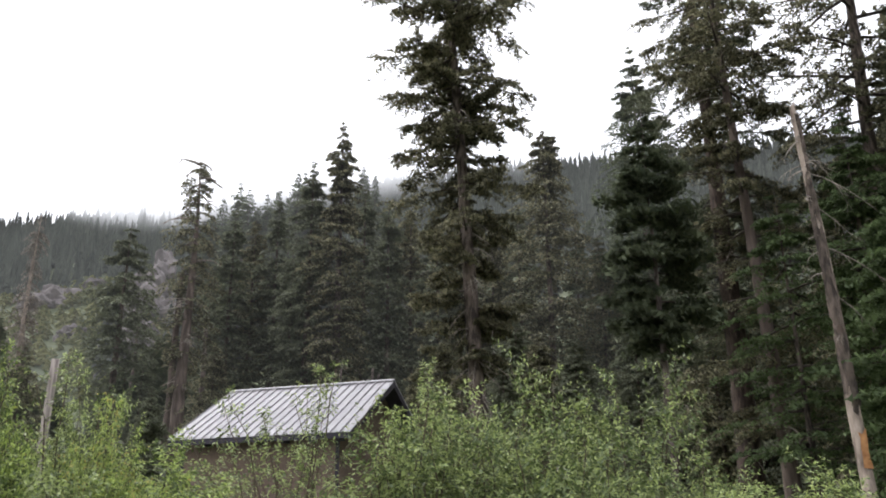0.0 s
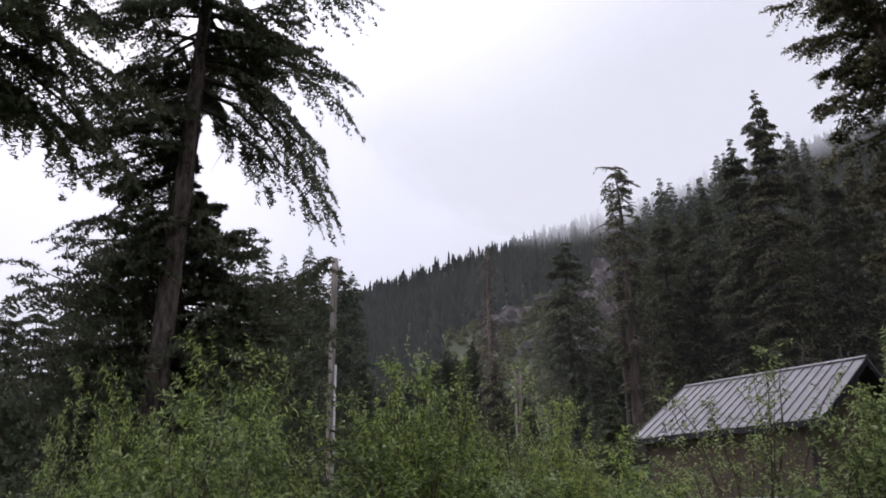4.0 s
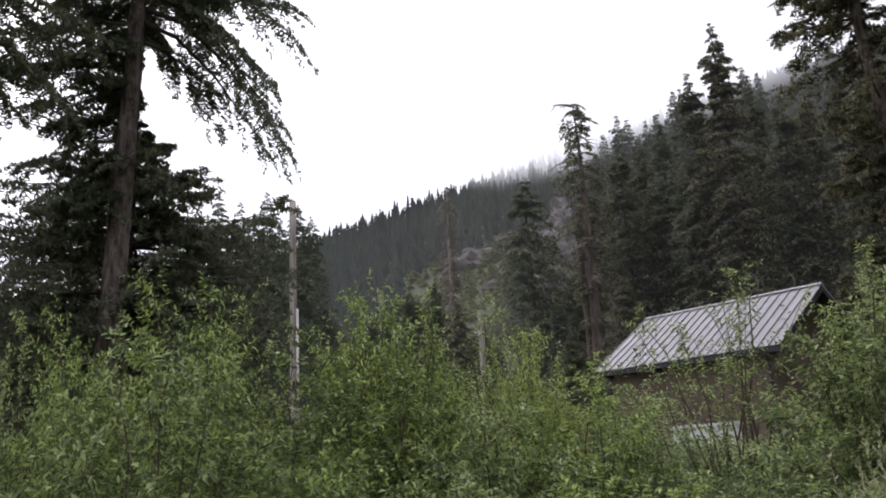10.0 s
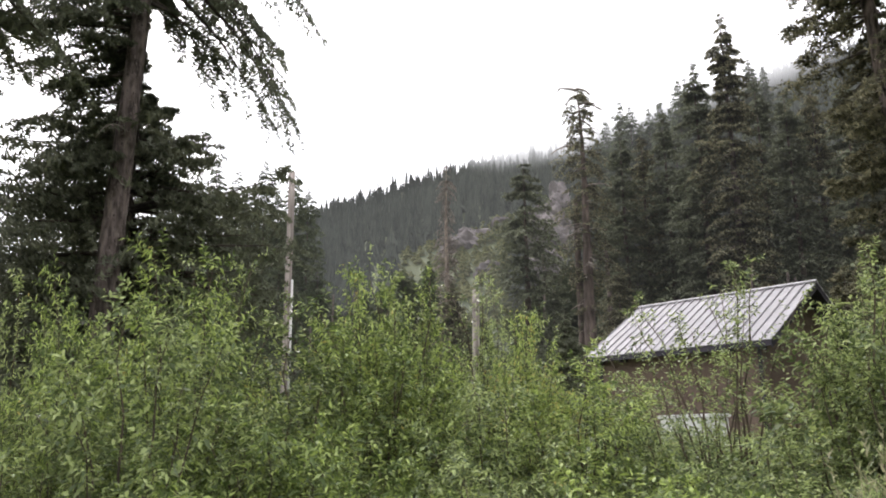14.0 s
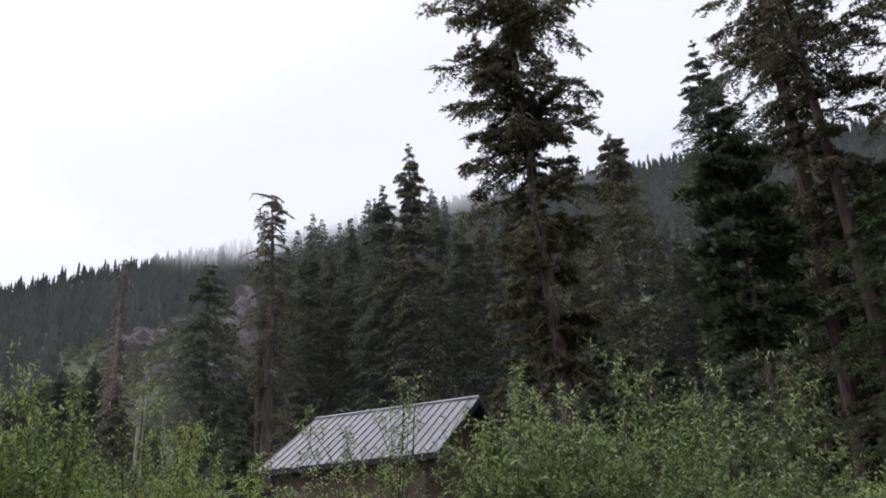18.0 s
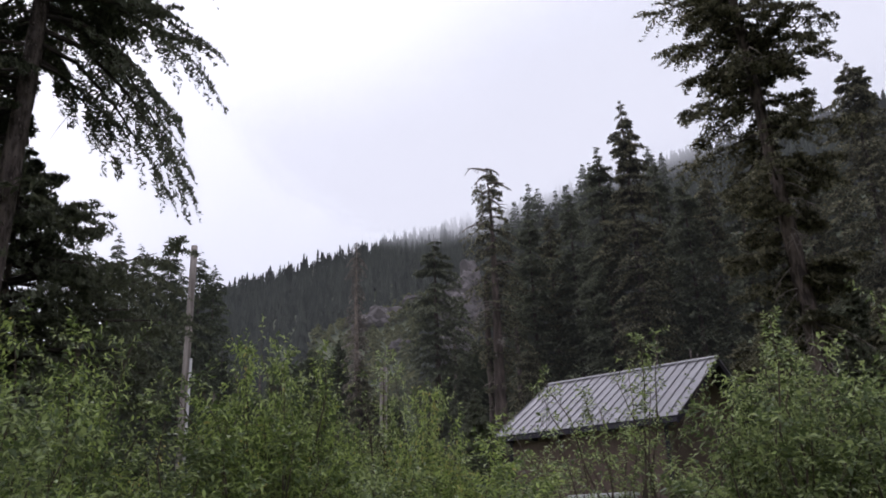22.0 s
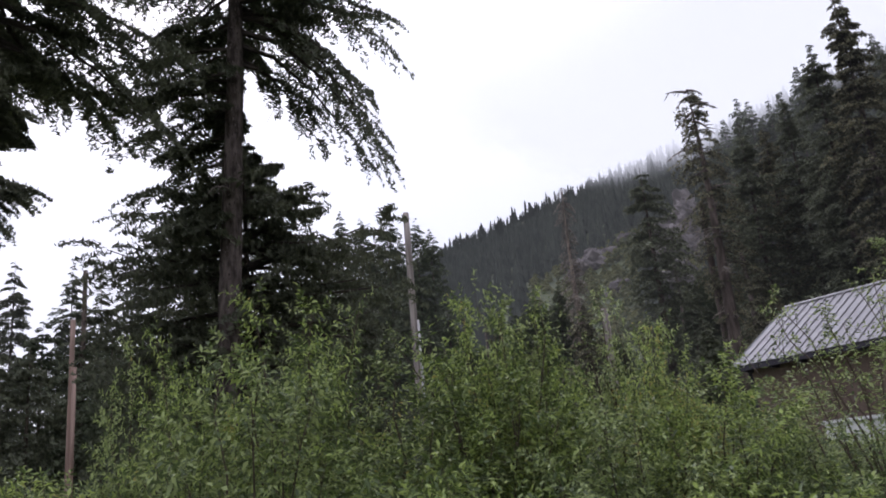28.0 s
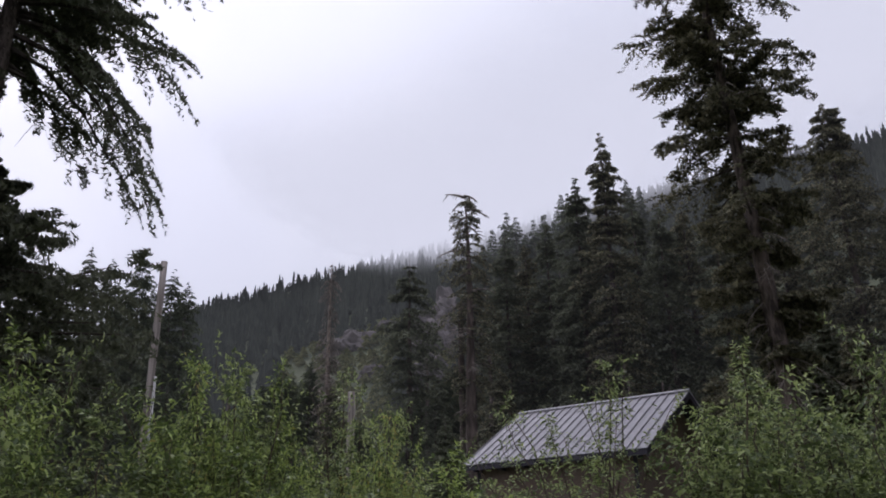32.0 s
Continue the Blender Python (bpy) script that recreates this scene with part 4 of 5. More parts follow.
# ---- poles and posts ----
def pole(name, az, dist, el_top, r, label, mat, lean=0.0, low=-0.3, extra=None):
    x, y = polar(az, dist)
    gz = ground_z(x, y)
    top = 1.6 + dist * math.tan(radians(el_top)) - gz
    e = tagged(new(name, None), label, "pole")
    e.location = (x, y, gz)
    rng = np.random.default_rng(int(az * 10) + 7)
    hs = np.linspace(0, 1, 9)
    v, f = tube([(lean * q, 0, low + (top - low) * q) for q in hs], [r * (1.12 - 0.2 * q) for q in hs], 14, 0.02, rng)
    part("shaft", mesh_from("shaft", v, f, mat, True), mat, e)
    if extra:
        for dx, dy, z1, rr, m2, nm, lb in extra:
            v, f = tube([(dx, dy, low), (dx + lean * 0.3, dy, z1 * 0.5), (dx + lean * 0.6, dy, z1)], [rr, rr, rr * 0.95], 8)
            part(nm, mesh_from(nm, v, f, m2, True), m2, e, lb)
    return e


pole("utility_pole", 31.0, 23.4, 18.6, 0.10, "weathered grey wooden utility pole rising from the shrubs", M_POLE, 0.03, extra=[(0.15, -0.03, 4.75, 0.035, M_CONDUIT, "conduit", "pale pipe fixed to the pole")])
pole("utility_pole", 53.6, 24.7, 12.2, 0.07, "short reddish wooden pole with a second post strapped on", M_POLE_RED, extra=[(0.16, -0.02, 4.6, 0.06, M_POLE_RED, "brace_post", "reddish brace post")])
pole("utility_pole", 53.2, 40.0, 15.4, 0.11, "dark pole among far spruces", M_BARK)
pole("wooden_post", 17.75, 21.0, 10.45, 0.10, "short weathered grey wooden post in the shrubs", M_POLE, 0.05)
for i, (az, dist, h, r) in enumerate([(29.2, 52, 6.0, 0.10), (27.7, 54, 7.2, 0.09), (26.2, 53, 7.0, 0.12), (12.6, 60, 9.5, 0.14), (8.1, 55, 9.0, 0.2), (-1.4, 47, 5.5, 0.10), (-3.6, 49, 5.5, 0.12), (-4.0, 50, 5.2, 0.1)]):
    snag("grey_snag", az, dist, h, r, r * 0.6, "thin grey dead trunk at the foot of the slope", 80 + i, twigs=3, mat=M_BARK_GREY)


# ---- far forest on the mountainside ----
def in_clearing(az, d):
    """The open rocky meadow on the slope."""
    return 10.0 < az < 24.0 and 95 < d < 235 - 4.5 * abs(az - 14.5) * (1 if az > 14.5 else 0.5)


def far_tree(rng, top, reach):
    """A small conifer of ragged skirts and loose sprays."""
    n = 6
    h = np.sort(rng.uniform(0.05, 0.96, n)) * top
    a = rng.uniform(0, 6.283, n)
    ln = reach * (1.08 - 0.85 * h / top) * rng.uniform(0.7, 1.2, n) + 0.2
    base = np.stack([0 * h, 0 * h, h], 1)
    way = np.stack([np.cos(a), np.sin(a), 0 * a], 1)
    t = [fronds(base, way, ln, np.full(n, 0.05), np.full(n, 0.3), rng, 3, 1, 1, 1.0, 0.55, 0.1, 1.6)]
    levels = 5
    for j in range(levels):
        k = 5
        ang = np.arange(k) * 6.283 / k + rng.uniform(0, 6)
        r = reach * 0.95 * (1 - j / (levels + 0.3)) ** 0.75 * rng.uniform(0.6, 1.15, k)
        zb = top * (j / levels) + rng.uniform(-0.5, 0.5, k)
        c = np.stack([np.cos(ang) * r, np.sin(ang) * r, np.maximum(zb, 0)], 1)
        nx = c * np.array([0.45, 0.45, 1.0]) + np.array([0, 0, 0.5])
        nx = (nx + np.roll(nx, -1, 0)) / 2
        tip = np.tile([0, 0, top * min(1.0, (j + 1.7) / levels)], (k, 1))
        t.append(np.stack([np.roll(nx, 1, 0), c, tip], 1))
        t.append(np.stack([c, nx, tip], 1))
    return np.concatenate(t)


def build_far_forest():
    rng = np.random.default_rng(5)
    kinds = [far_tree(rng, 1.0 * h, r) for h, r in ((10, 2.0), (12, 2.2), (9, 2.0), (13, 2.3), (11, 1.9), (7.5, 1.8), (13, 2.1), (10, 2.2))]
    bare = [np.concatenate([far_tree(rng, 12, 0.45), far_tree(rng, 12, 0.9)[:12]])]
    out, count = [], 0
    while count < 9000:
        az = rng.uniform(-44, 46)
        d = math.sqrt(rng.uniform(104 ** 2, 560 ** 2))
        x, y = polar(az, d)
        u = x * UPHILL[0] + y * UPHILL[1]
        if u < 62 or u > 402 + 0.6 * min(max(x + 60.0, 0.0), 160.0) or in_clearing(az + rng.normal(0, 0.5), d + rng.normal(0, 8)):
            continue
        if az < -2 and d < 180 and rng.uniform() < 0.6:
            continue
        k = rng.integers(0, len(kinds))
        t = bare[0] if rng.uniform() < 0.05 else kinds[k]
        c, s = math.cos(rng.uniform(0, 6.28)), math.sin(rng.uniform(0, 6.28))
        nrm = math.hypot(c, s) + 1e-6
        c, s = c / nrm, s / nrm
        sc = rng.uniform(0.5, 1.2)
        rot = np.array([[c, s, 0], [-s, c, 0], [0, 0, 1.0]])
        if d > 260:
            t = t[18:]
        out.append(t @ rot * sc + np.array([x, y, ground_z(x, y) - 0.3]))
        count += 1
    tagged(new("mountain_forest", tri_mesh("mountain_forest", np.concatenate(out), M_FAR)), "dense dark conifer forest covering the mountainside", "forest", kind="stuff")
    out = []
    low = [far_tree(rng, 1.6, 1.7), far_tree(rng, 2.3, 1.9)]
    for j in range(900):
        az, d = rng.uniform(9, 25), rng.uniform(90, 240)
        if in_clearing(az, d):
            x, y = polar(az, d)
            out.append(low[j % 2] * rng.uniform(0.6, 1.4) + np.array([x, y, ground_z(x, y) - 0.2]))
    tagged(new("slope_shrubs", tri_mesh("slope_shrubs", np.concatenate(out), M_SLOPE)), "low olive green shrubs on the open rocky slope", "shrubs", kind="stuff")


build_far_forest()


# ---- rock on the slope ----
def rock(az, dist, size, seed, flat=0.5):
    rng = np.random.default_rng(seed)
    x, y = polar(az, dist)
    bm = bmesh.new()
    bmesh.ops.create_icosphere(bm, subdivisions=4, radius=1.0)
    for v in bm.verts:
        n = v.co.normalized()
        k = 1 + 0.45 * noise.noise(n * 1.7 + Vector((seed, 0, 0))) + 0.22 * noise.noise(n * 4.5 + Vector((0, seed, 0))) + 0.10 * noise.noise(n * 11 + Vector((0, 0, seed)))
        v.co = Vector((n.x * size[0], n.y * size[1], n.z * size[2])) * k
    me = bpy.data.meshes.new("rock_outcrop")
    bm.to_mesh(me)
    bm.free()
    me.materials.append(M_ROCK)
    ob = tagged(new("rock_outcrop", me), "pinkish grey bare rock face on the green slope", "rock")
    ob.matrix_world = Matrix.Translation((x, y, ground_z(x, y) - size[2] * 0.25)) @ pose(0, 0, 0, -24, 0, -10 + seed * 3)
    return ob


for i, (az, d, size) in enumerate([(11.4, 150, (5, 9, 5)), (11.8, 175, (5, 8, 5)), (10.9, 195, (4.5, 9, 6)), (12.4, 128, (4.5, 5, 4)), (17.6, 196, (5, 4, 3)), (18.4, 186, (5, 4, 3)), (21.8, 118, (5, 3, 2.5)), (20.6, 112, (4, 3, 2)), (16.4, 150, (3, 3, 2)), (13.2, 112, (3, 3, 3)), (22.9, 125, (3, 3, 1.6)), (15.4, 206, (4, 4, 2))]):
    rock(az, d, size, i + 1)


# ---- low cloud lying on the mountain, and haze painted as glowing veils ----
def veil_sheet(name, u, base, deep, strength, seed, glow, label, low, high, fade, arc=False):
    """One see-through emissive veil, for the cloud layer or for painted haze, standing along the slope from height low
    to high: clear below its ragged base, thicker above, melting into the sky over the heights in fade.
    """
    m = bpy.data.materials.new("emissive_veil")
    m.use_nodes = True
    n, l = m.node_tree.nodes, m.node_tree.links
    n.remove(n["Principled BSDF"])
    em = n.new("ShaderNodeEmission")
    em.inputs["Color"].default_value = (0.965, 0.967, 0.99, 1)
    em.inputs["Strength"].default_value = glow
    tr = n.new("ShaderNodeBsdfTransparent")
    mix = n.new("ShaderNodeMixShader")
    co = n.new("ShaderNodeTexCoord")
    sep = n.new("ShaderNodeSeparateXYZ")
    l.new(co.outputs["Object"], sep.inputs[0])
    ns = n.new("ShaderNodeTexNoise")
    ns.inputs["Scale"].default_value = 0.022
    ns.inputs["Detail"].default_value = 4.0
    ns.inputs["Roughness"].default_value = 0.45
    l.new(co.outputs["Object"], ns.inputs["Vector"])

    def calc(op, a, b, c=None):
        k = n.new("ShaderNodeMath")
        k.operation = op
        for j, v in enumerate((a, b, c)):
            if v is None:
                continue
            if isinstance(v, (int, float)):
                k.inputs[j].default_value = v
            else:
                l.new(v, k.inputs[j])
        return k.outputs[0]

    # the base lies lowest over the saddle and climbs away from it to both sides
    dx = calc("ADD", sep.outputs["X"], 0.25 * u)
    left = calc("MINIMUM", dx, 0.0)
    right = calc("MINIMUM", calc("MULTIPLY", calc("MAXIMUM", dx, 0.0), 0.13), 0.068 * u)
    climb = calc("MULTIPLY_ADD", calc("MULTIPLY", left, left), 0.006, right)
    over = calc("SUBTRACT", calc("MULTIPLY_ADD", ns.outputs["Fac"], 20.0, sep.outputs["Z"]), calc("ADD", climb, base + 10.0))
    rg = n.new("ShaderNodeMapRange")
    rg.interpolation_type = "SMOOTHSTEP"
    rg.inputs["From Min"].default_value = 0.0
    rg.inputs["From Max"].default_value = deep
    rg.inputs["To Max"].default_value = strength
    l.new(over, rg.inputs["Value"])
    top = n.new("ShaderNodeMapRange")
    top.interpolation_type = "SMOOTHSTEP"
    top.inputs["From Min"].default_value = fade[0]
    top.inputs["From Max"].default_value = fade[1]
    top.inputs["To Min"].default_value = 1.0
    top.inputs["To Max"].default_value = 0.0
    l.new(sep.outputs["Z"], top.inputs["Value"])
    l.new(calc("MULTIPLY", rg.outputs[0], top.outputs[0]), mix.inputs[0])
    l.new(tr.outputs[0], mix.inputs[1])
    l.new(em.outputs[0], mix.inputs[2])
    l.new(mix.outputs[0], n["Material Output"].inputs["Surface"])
    vs, fs = [], []
    for k in range(41):
        v = -700 + 35 * k
        bow = 12 * math.sin(k * 0.7 + seed)
        cx, cy = UPHILL[0] * (u + bow) + UPHILL[1] * v, UPHILL[1] * (u + bow) - UPHILL[0] * v
        if arc:
            cx, cy = polar(-100 + 5 * k, u)
        vs += [(cx, cy, low), (cx, cy, high)]
        if k:
            fs.append((2 * k - 2, 2 * k, 2 * k + 1, 2 * k - 1))
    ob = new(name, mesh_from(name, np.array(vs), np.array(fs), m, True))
    ob.visible_shadow = False
    return tagged(ob, label, "cloud", kind="structure")


for k, u in enumerate((210, 245, 280, 320, 370)):
    b = 0.437 * u - 6
    veil_sheet("backdrop_cloud", u, b, 0.075 * u, 0.46, k + 1, 1.23, "thin pale low cloud lying on the mountainside", b - 60, b + 215, (b + 30, b + 120))
# haze painted as emission: two faint glowing arcs lift the darks of the forest
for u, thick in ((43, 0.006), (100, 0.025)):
    veil_sheet("backdrop_glow_veil", u, -90, 90, thick, u, 1.1, "faint glowing veil painting haze before the forested slope", -5, 140, (50, 135), True)


# ---- shrubs ----
def shrub_kind(name, seed, height, reach, stems, shoots, leaves, leaf_len, leaf_w, leaf_mat, label, low=0.12, shoot=0.3, dome=0.55, leaders=3):
    """A many-stemmed willow shrub: stems that arch outwards to a rounded crown, leafy shoots all over it, and narrow leaves set round each shoot."""
    rng = np.random.default_rng(seed)
    e = tagged(new(name, None), label, "shrub")
    z = np.array([0, 0, 1.0])
    sv, sf, off = [], [], 0
    P, D, F = [], [], []
    for i in range(stems):
        a = 2.4 * i + rng.uniform(-0.4, 0.4)
        r = reach * math.sqrt((i + 0.5) / stems) * rng.uniform(0.85, 1.1)
        h = height * (1 - dome * min(r / reach, 1.1) ** 2) * rng.uniform(0.85, 1.0)
        if i < leaders:
            h *= rng.uniform(1.0, 1.10)
        w = np.array([math.cos(a), math.sin(a), 0])
        kink = rng.normal(0, 0.035, (7, 3)) * np.linspace(0, 1, 7)[:, None]
        line = [w * (0.10 + r * (0.35 * q + 0.65 * q * q)) + z * h * (1.25 * q - 0.25 * q * q) + kink[k] for k, q in enumerate(np.linspace(0, 1, 7))]
        r0 = 0.005 + 0.0042 * h
        v, f = tube(line, [r0 * (1 - 0.85 * q) for q in np.linspace(0, 1, 7)], 5)
        sv.append(v), sf.append(f + off)
        off += len(v)
        for j in range(shoots):
            q = low + (1 - low) * ((j + rng.uniform(0, 1)) / shoots) ** 0.75
            k = min(int(q * 6), 5)
            p0 = line[k] + (line[k + 1] - line[k]) * (q * 6 - k)
            b = rng.uniform(0, 6.283)
            out = np.array([math.cos(b), math.sin(b), 0])
            p = p0 + (out * rng.uniform(0.0, 0.30) * (1.15 - q) + z * rng.uniform(-0.02, 0.10)) * min(1.0, reach)
            d = unit(out * rng.uniform(0.3, 1.0) + w * 0.35 + z * rng.uniform(0.25, 1.1))
            sl = shoot * rng.uniform(0.5, 1.15) * (0.75 + 0.35 * (1 - q))
            P.append(p), D.append(d * sl), F.append(p0)
    P, D, F = np.array(P), np.array(D), np.array(F)
    n = len(P)
    side = unit(np.cross(D, z)) * 0.0022
    tw = np.stack([F - side, F + side, P + D * 0.9], 1).reshape(-1, 3)
    tf = np.arange(len(tw)).reshape(-1, 3)
    sv.append(tw), sf.append(np.concatenate([tf, tf[:, 2:]], 1) + off)
    tagged(part("branchwork", mesh_from("branchwork", np.concatenate(sv), np.concatenate(sf), M_STEM), M_STEM, e), kind="stuff")
    s = (np.arange(leaves)[None, :] + rng.uniform(0, 1, (n, leaves))) / leaves * 0.92 + 0.08
    pos = P[:, None, :] + D[:, None, :] * s[..., None] - z * (0.10 * np.linalg.norm(D, axis=1)[:, None] * s * s)[..., None]
    ax = unit(D)[:, None, :]
    phi = np.arange(leaves)[None, :] * 2.4 + rng.uniform(0, 6.28, (n, 1))
    u1 = unit(np.cross(ax, z + 0.01))
    u2 = np.cross(ax, u1)
    out = u1 * np.cos(phi)[..., None] + u2 * np.sin(phi)[..., None]
    ahead = 0.25 + 0.9 * s ** 2
    ld = unit(ax * (ahead * rng.uniform(0.6, 1.3, (n, leaves)))[..., None] + out * 0.9 - z * rng.uniform(-0.15, 0.45, (n, leaves))[..., None]).reshape(-1, 3)
    pos = pos.reshape(-1, 3)
    ll = leaf_len * rng.uniform(0.6, 1.25, len(pos)) * (1.1 - 0.35 * s.ravel() ** 3)
    wd = unit(np.cross(ld, z) + rng.normal(0, 0.42, ld.shape))
    nm = np.cross(wd, ld)
    hw = (leaf_w * rng.uniform(0.7, 1.2, len(pos)))[:, None]
    tip = pos + ld * ll[:, None] - z * (ll * 0.14)[:, None]
    midp = pos + ld * (ll * 0.45)[:, None]
    lv = np.stack([pos, midp + wd * hw + nm * hw * 0.35, tip, midp - wd * hw + nm * hw * 0.35], 1).reshape(-1, 3)
    i0 = np.arange(len(pos)) * 4
    lf = np.concatenate([np.stack([i0, i0 + 1, i0 + 2], 1), np.stack([i0, i0 + 2, i0 + 3], 1)])
    e["tall"] = float(np.percentile(lv[:, 2], 99.6))
    part("foliage", mesh_from("foliage", lv, lf, leaf_mat), leaf_mat, e)
    return e


WILLOW, SALLOW = "leafy green willow shrub growing in a dense thicket", "grey green broad-leaved willow shrub in the thicket"
GREEN = [shrub_kind("willow_shrub", 200 + k, 2.6, 0.92, 20, 42, 13, 0.066, 0.0126, M_LEAF, WILLOW, shoot=0.32, dome=0.6, leaders=4) for k in range(3)]
GREY = [shrub_kind("willow_shrub", 204 + k, 2.6, 0.82, 17, 40, 12, 0.062, 0.0155, M_LEAF_GREY, SALLOW, shoot=0.28, dome=0.62, leaders=4) for k in range(2)]
LOW_GREEN = [shrub_kind("willow_shrub", 240 + k, 1.5, 0.80, 20, 34, 15, 0.056, 0.0104, M_LEAF, WILLOW, dome=0.4, leaders=6) for k in range(2)]
LOW_GREY = [shrub_kind("willow_shrub", 244, 1.5, 0.75, 20, 34, 15, 0.052, 0.0102, M_LEAF_GREY, SALLOW, dome=0.4, leaders=6)]
BACK = [shrub_kind("willow_shrub", 210 + k, 2.6, 1.0, 16, 30, 11, 0.064, 0.0150, M_LEAF if k else M_LEAF_GREY, WILLOW if k else SALLOW, low=0.3, shoot=0.4) for k in range(2)]
THIN = [shrub_kind("thin_willow", 220 + k, 2.6, 0.30, 3, 26, 11, 0.048, 0.0115, M_LEAF_GREY, "thin open willow with grey green leaves", 0.45, 0.2, 0.2, 1) for k in range(2)]
ARCH = [shrub_kind("thin_willow", 230 + k, 2.6, 0.85, 5, 17, 8, 0.042, 0.0100, M_LEAF_GREY, "thin open willow with arching twigs", 0.55, 0.17, 0.25, 1) for k in range(2)]
used = set()


def plant(kind, az, dist, top_z, wide=1.0):
    src, h = kind, kind["tall"]
    x, y = polar(az, dist)
    g = ground_z(x, y) - 0.03
    s = (top_z - g) / h
    turn = (az * 37.7 + dist * 91.3) % 360
    m = Matrix.Translation((x, y, g)) @ pose(0, 0, 0, 0, 0, turn) @ Matrix.Diagonal((wide, wide, s, 1))
    if src.name in used:
        return copy_thing(src, m @ Matrix.Diagonal((1 / src.scale[0], 1 / src.scale[1], 1 / src.scale[2], 1)))
    used.add(src.name)
    src.matrix_world = m
    return src


# height of the thicket's upper edge by bearing
EDGE = [(-46, 1.75), (-38, 1.9), (-35.8, 2.05), (-33.7, 1.83), (-31.5, 1.78), (-27.7, 1.95), (-26.4, 2.2), (-23.4, 2.87), (-19.8, 2.87), (-17.9, 3.07), (-13.3, 2.57), (-11.2, 2.62), (-9.2, 2.77), (-6.8, 2.65), (-5.6, 2.3), (-4.6, 1.95), (-3.2, 1.6), (-1, 1.6), (1, 1.6), (4.5, 1.68), (7.4, 1.72), (10.4, 2.05), (12, 2.25), (13.6, 2.55), (15.8, 2.8), (17.9, 2.9),
        (20.4, 2.5), (22.5, 2.85), (25.7, 2.95), (28.5, 2.85), (29.9, 2.4), (31.2, 2.25), (32.3, 2.4), (33.0, 2.8), (34.5, 3.1), (39.5, 2.87), (44.8, 2.86), (47, 2.55), (49.5, 2.25), (52.0, 1.92), (56, 1.85), (60, 1.9), (65, 1.85), (80, 1.9)]
rngs = random.Random(9)
i = 0


def thicket_plant(az, d, top_z, wide):
    """One shrub of the kind that grows at that bearing: greener willows to one side, greyer ones towards the hut and beyond it."""
    global i
    i += 1
    x, y = polar(az, d)
    low = top_z - ground_z(x, y) < 1.75
    grey = rngs.random() < (0.25 if az > 22 else 0.55 if az > 9 else 0.85)
    kinds = (LOW_GREY if grey else LOW_GREEN) if low else (GREY if grey else GREEN)
    return plant(kinds[i % len(kinds)], az, d, top_z, wide)


for row, (dist, drop, gap) in enumerate(((5.9, 0.0, 6.3), (4.9, 0.5, 8.0), (7.3, 0.0, 7.0), (3.9, 9.0, 9.5))):
    az = -46.0 + row * 2.3
    while az < 78:
        d = dist + rngs.uniform(-0.35, 0.35)
        edge = lerp(EDGE, az)
        if row == 3:
            top_z = rngs.uniform(1.3, 1.5)
        elif row == 2:
            top_z = 1.6 + (edge - 1.6) * d / 5.9 * 0.92
        else:
            top_z = edge - drop - rngs.choice((-0.08, 0.0, 0.1, 0.2, 0.4) if row == 0 else (0.0, 0.2, 0.5, 0.8, 1.0)) * min(1.0, (edge - 1.4))
        if not (row == 3 and 36 < az):
            wide = rngs.uniform(0.85, 1.1)
            if 49.3 < az < 58:
                top_z = min(top_z, 1.85)
            elif 44 < az <= 49.3:
                top_z, wide = min(top_z, 2.65), 0.52
            elif 37 < az <= 44:
                wide = 0.86
            if abs(az - 18.6) < 4.0 and row < 2:
                top_z = min(top_z, 1.95)
            if row == 2 and abs(az - 18.6) < 2.5:
                top_z = min(top_z, 2.2)
            if row == 2:
                plant(BACK[i % 2 if az > 8 else 0], az, d, max(top_z, 1.2), wide * 0.92)
                i += 1
            else:
                thicket_plant(az, d, max(top_z, 1.2), wide)
        az += gap * rngs.uniform(0.8, 1.15)
for az, d, zt, w in ((15.6, 7.6, 2.95, 0.6), (14.6, 6.9, 2.65, 0.5), (13.0, 6.6, 2.2, 0.4), (22.9, 6.5, 2.9, 0.62), (26.3, 6.4, 2.95, 0.62), (47.6, 6.4, 2.72, 0.55)):
    thicket_plant(az, d, zt, w)
for az, d, zt in ((1.5, 6.9, 3.02), (-0.8, 7.0, 2.7), (2.6, 6.6, 2.6), (16.6, 7.3, 3.0), (24.0, 6.3, 2.95)):
    plant(ARCH[i % 2], az, d, zt)
    i += 1
thicket_plant(-6.6, 6.4, 2.66, 0.5)
thicket_plant(-8.8, 6.6, 2.62, 0.6)
# farther shrubs that close the thicket below the trees
for az in range(10, 76, 4):
    d = 11.0 + rngs.uniform(-1.2, 1.2)
    plant(BACK[i % 2], az + rngs.uniform(-1, 1), d, rngs.uniform(2.1, 2.7) - (0.6 if az > 45 else 0.0), 1.4 if az < 45 else 1.1)
    i += 1
for az in (0.5, 2.2, 4.0, 5.8, 7.6, 9.2):
    plant(BACK[i % 2], az, 13.0, rngs.uniform(1.66, 1.76), 1.1)
    i += 1
plant(BACK[0], 6.8, 13.2, 1.86, 0.6)
for az in range(-42, -5, 4):
    d = 10.0 + rngs.uniform(-1.2, 1.2)
    plant(BACK[i % 2], az + rngs.uniform(-1, 1), d, rngs.uniform(1.7, 2.1), 1.4)
    i += 1
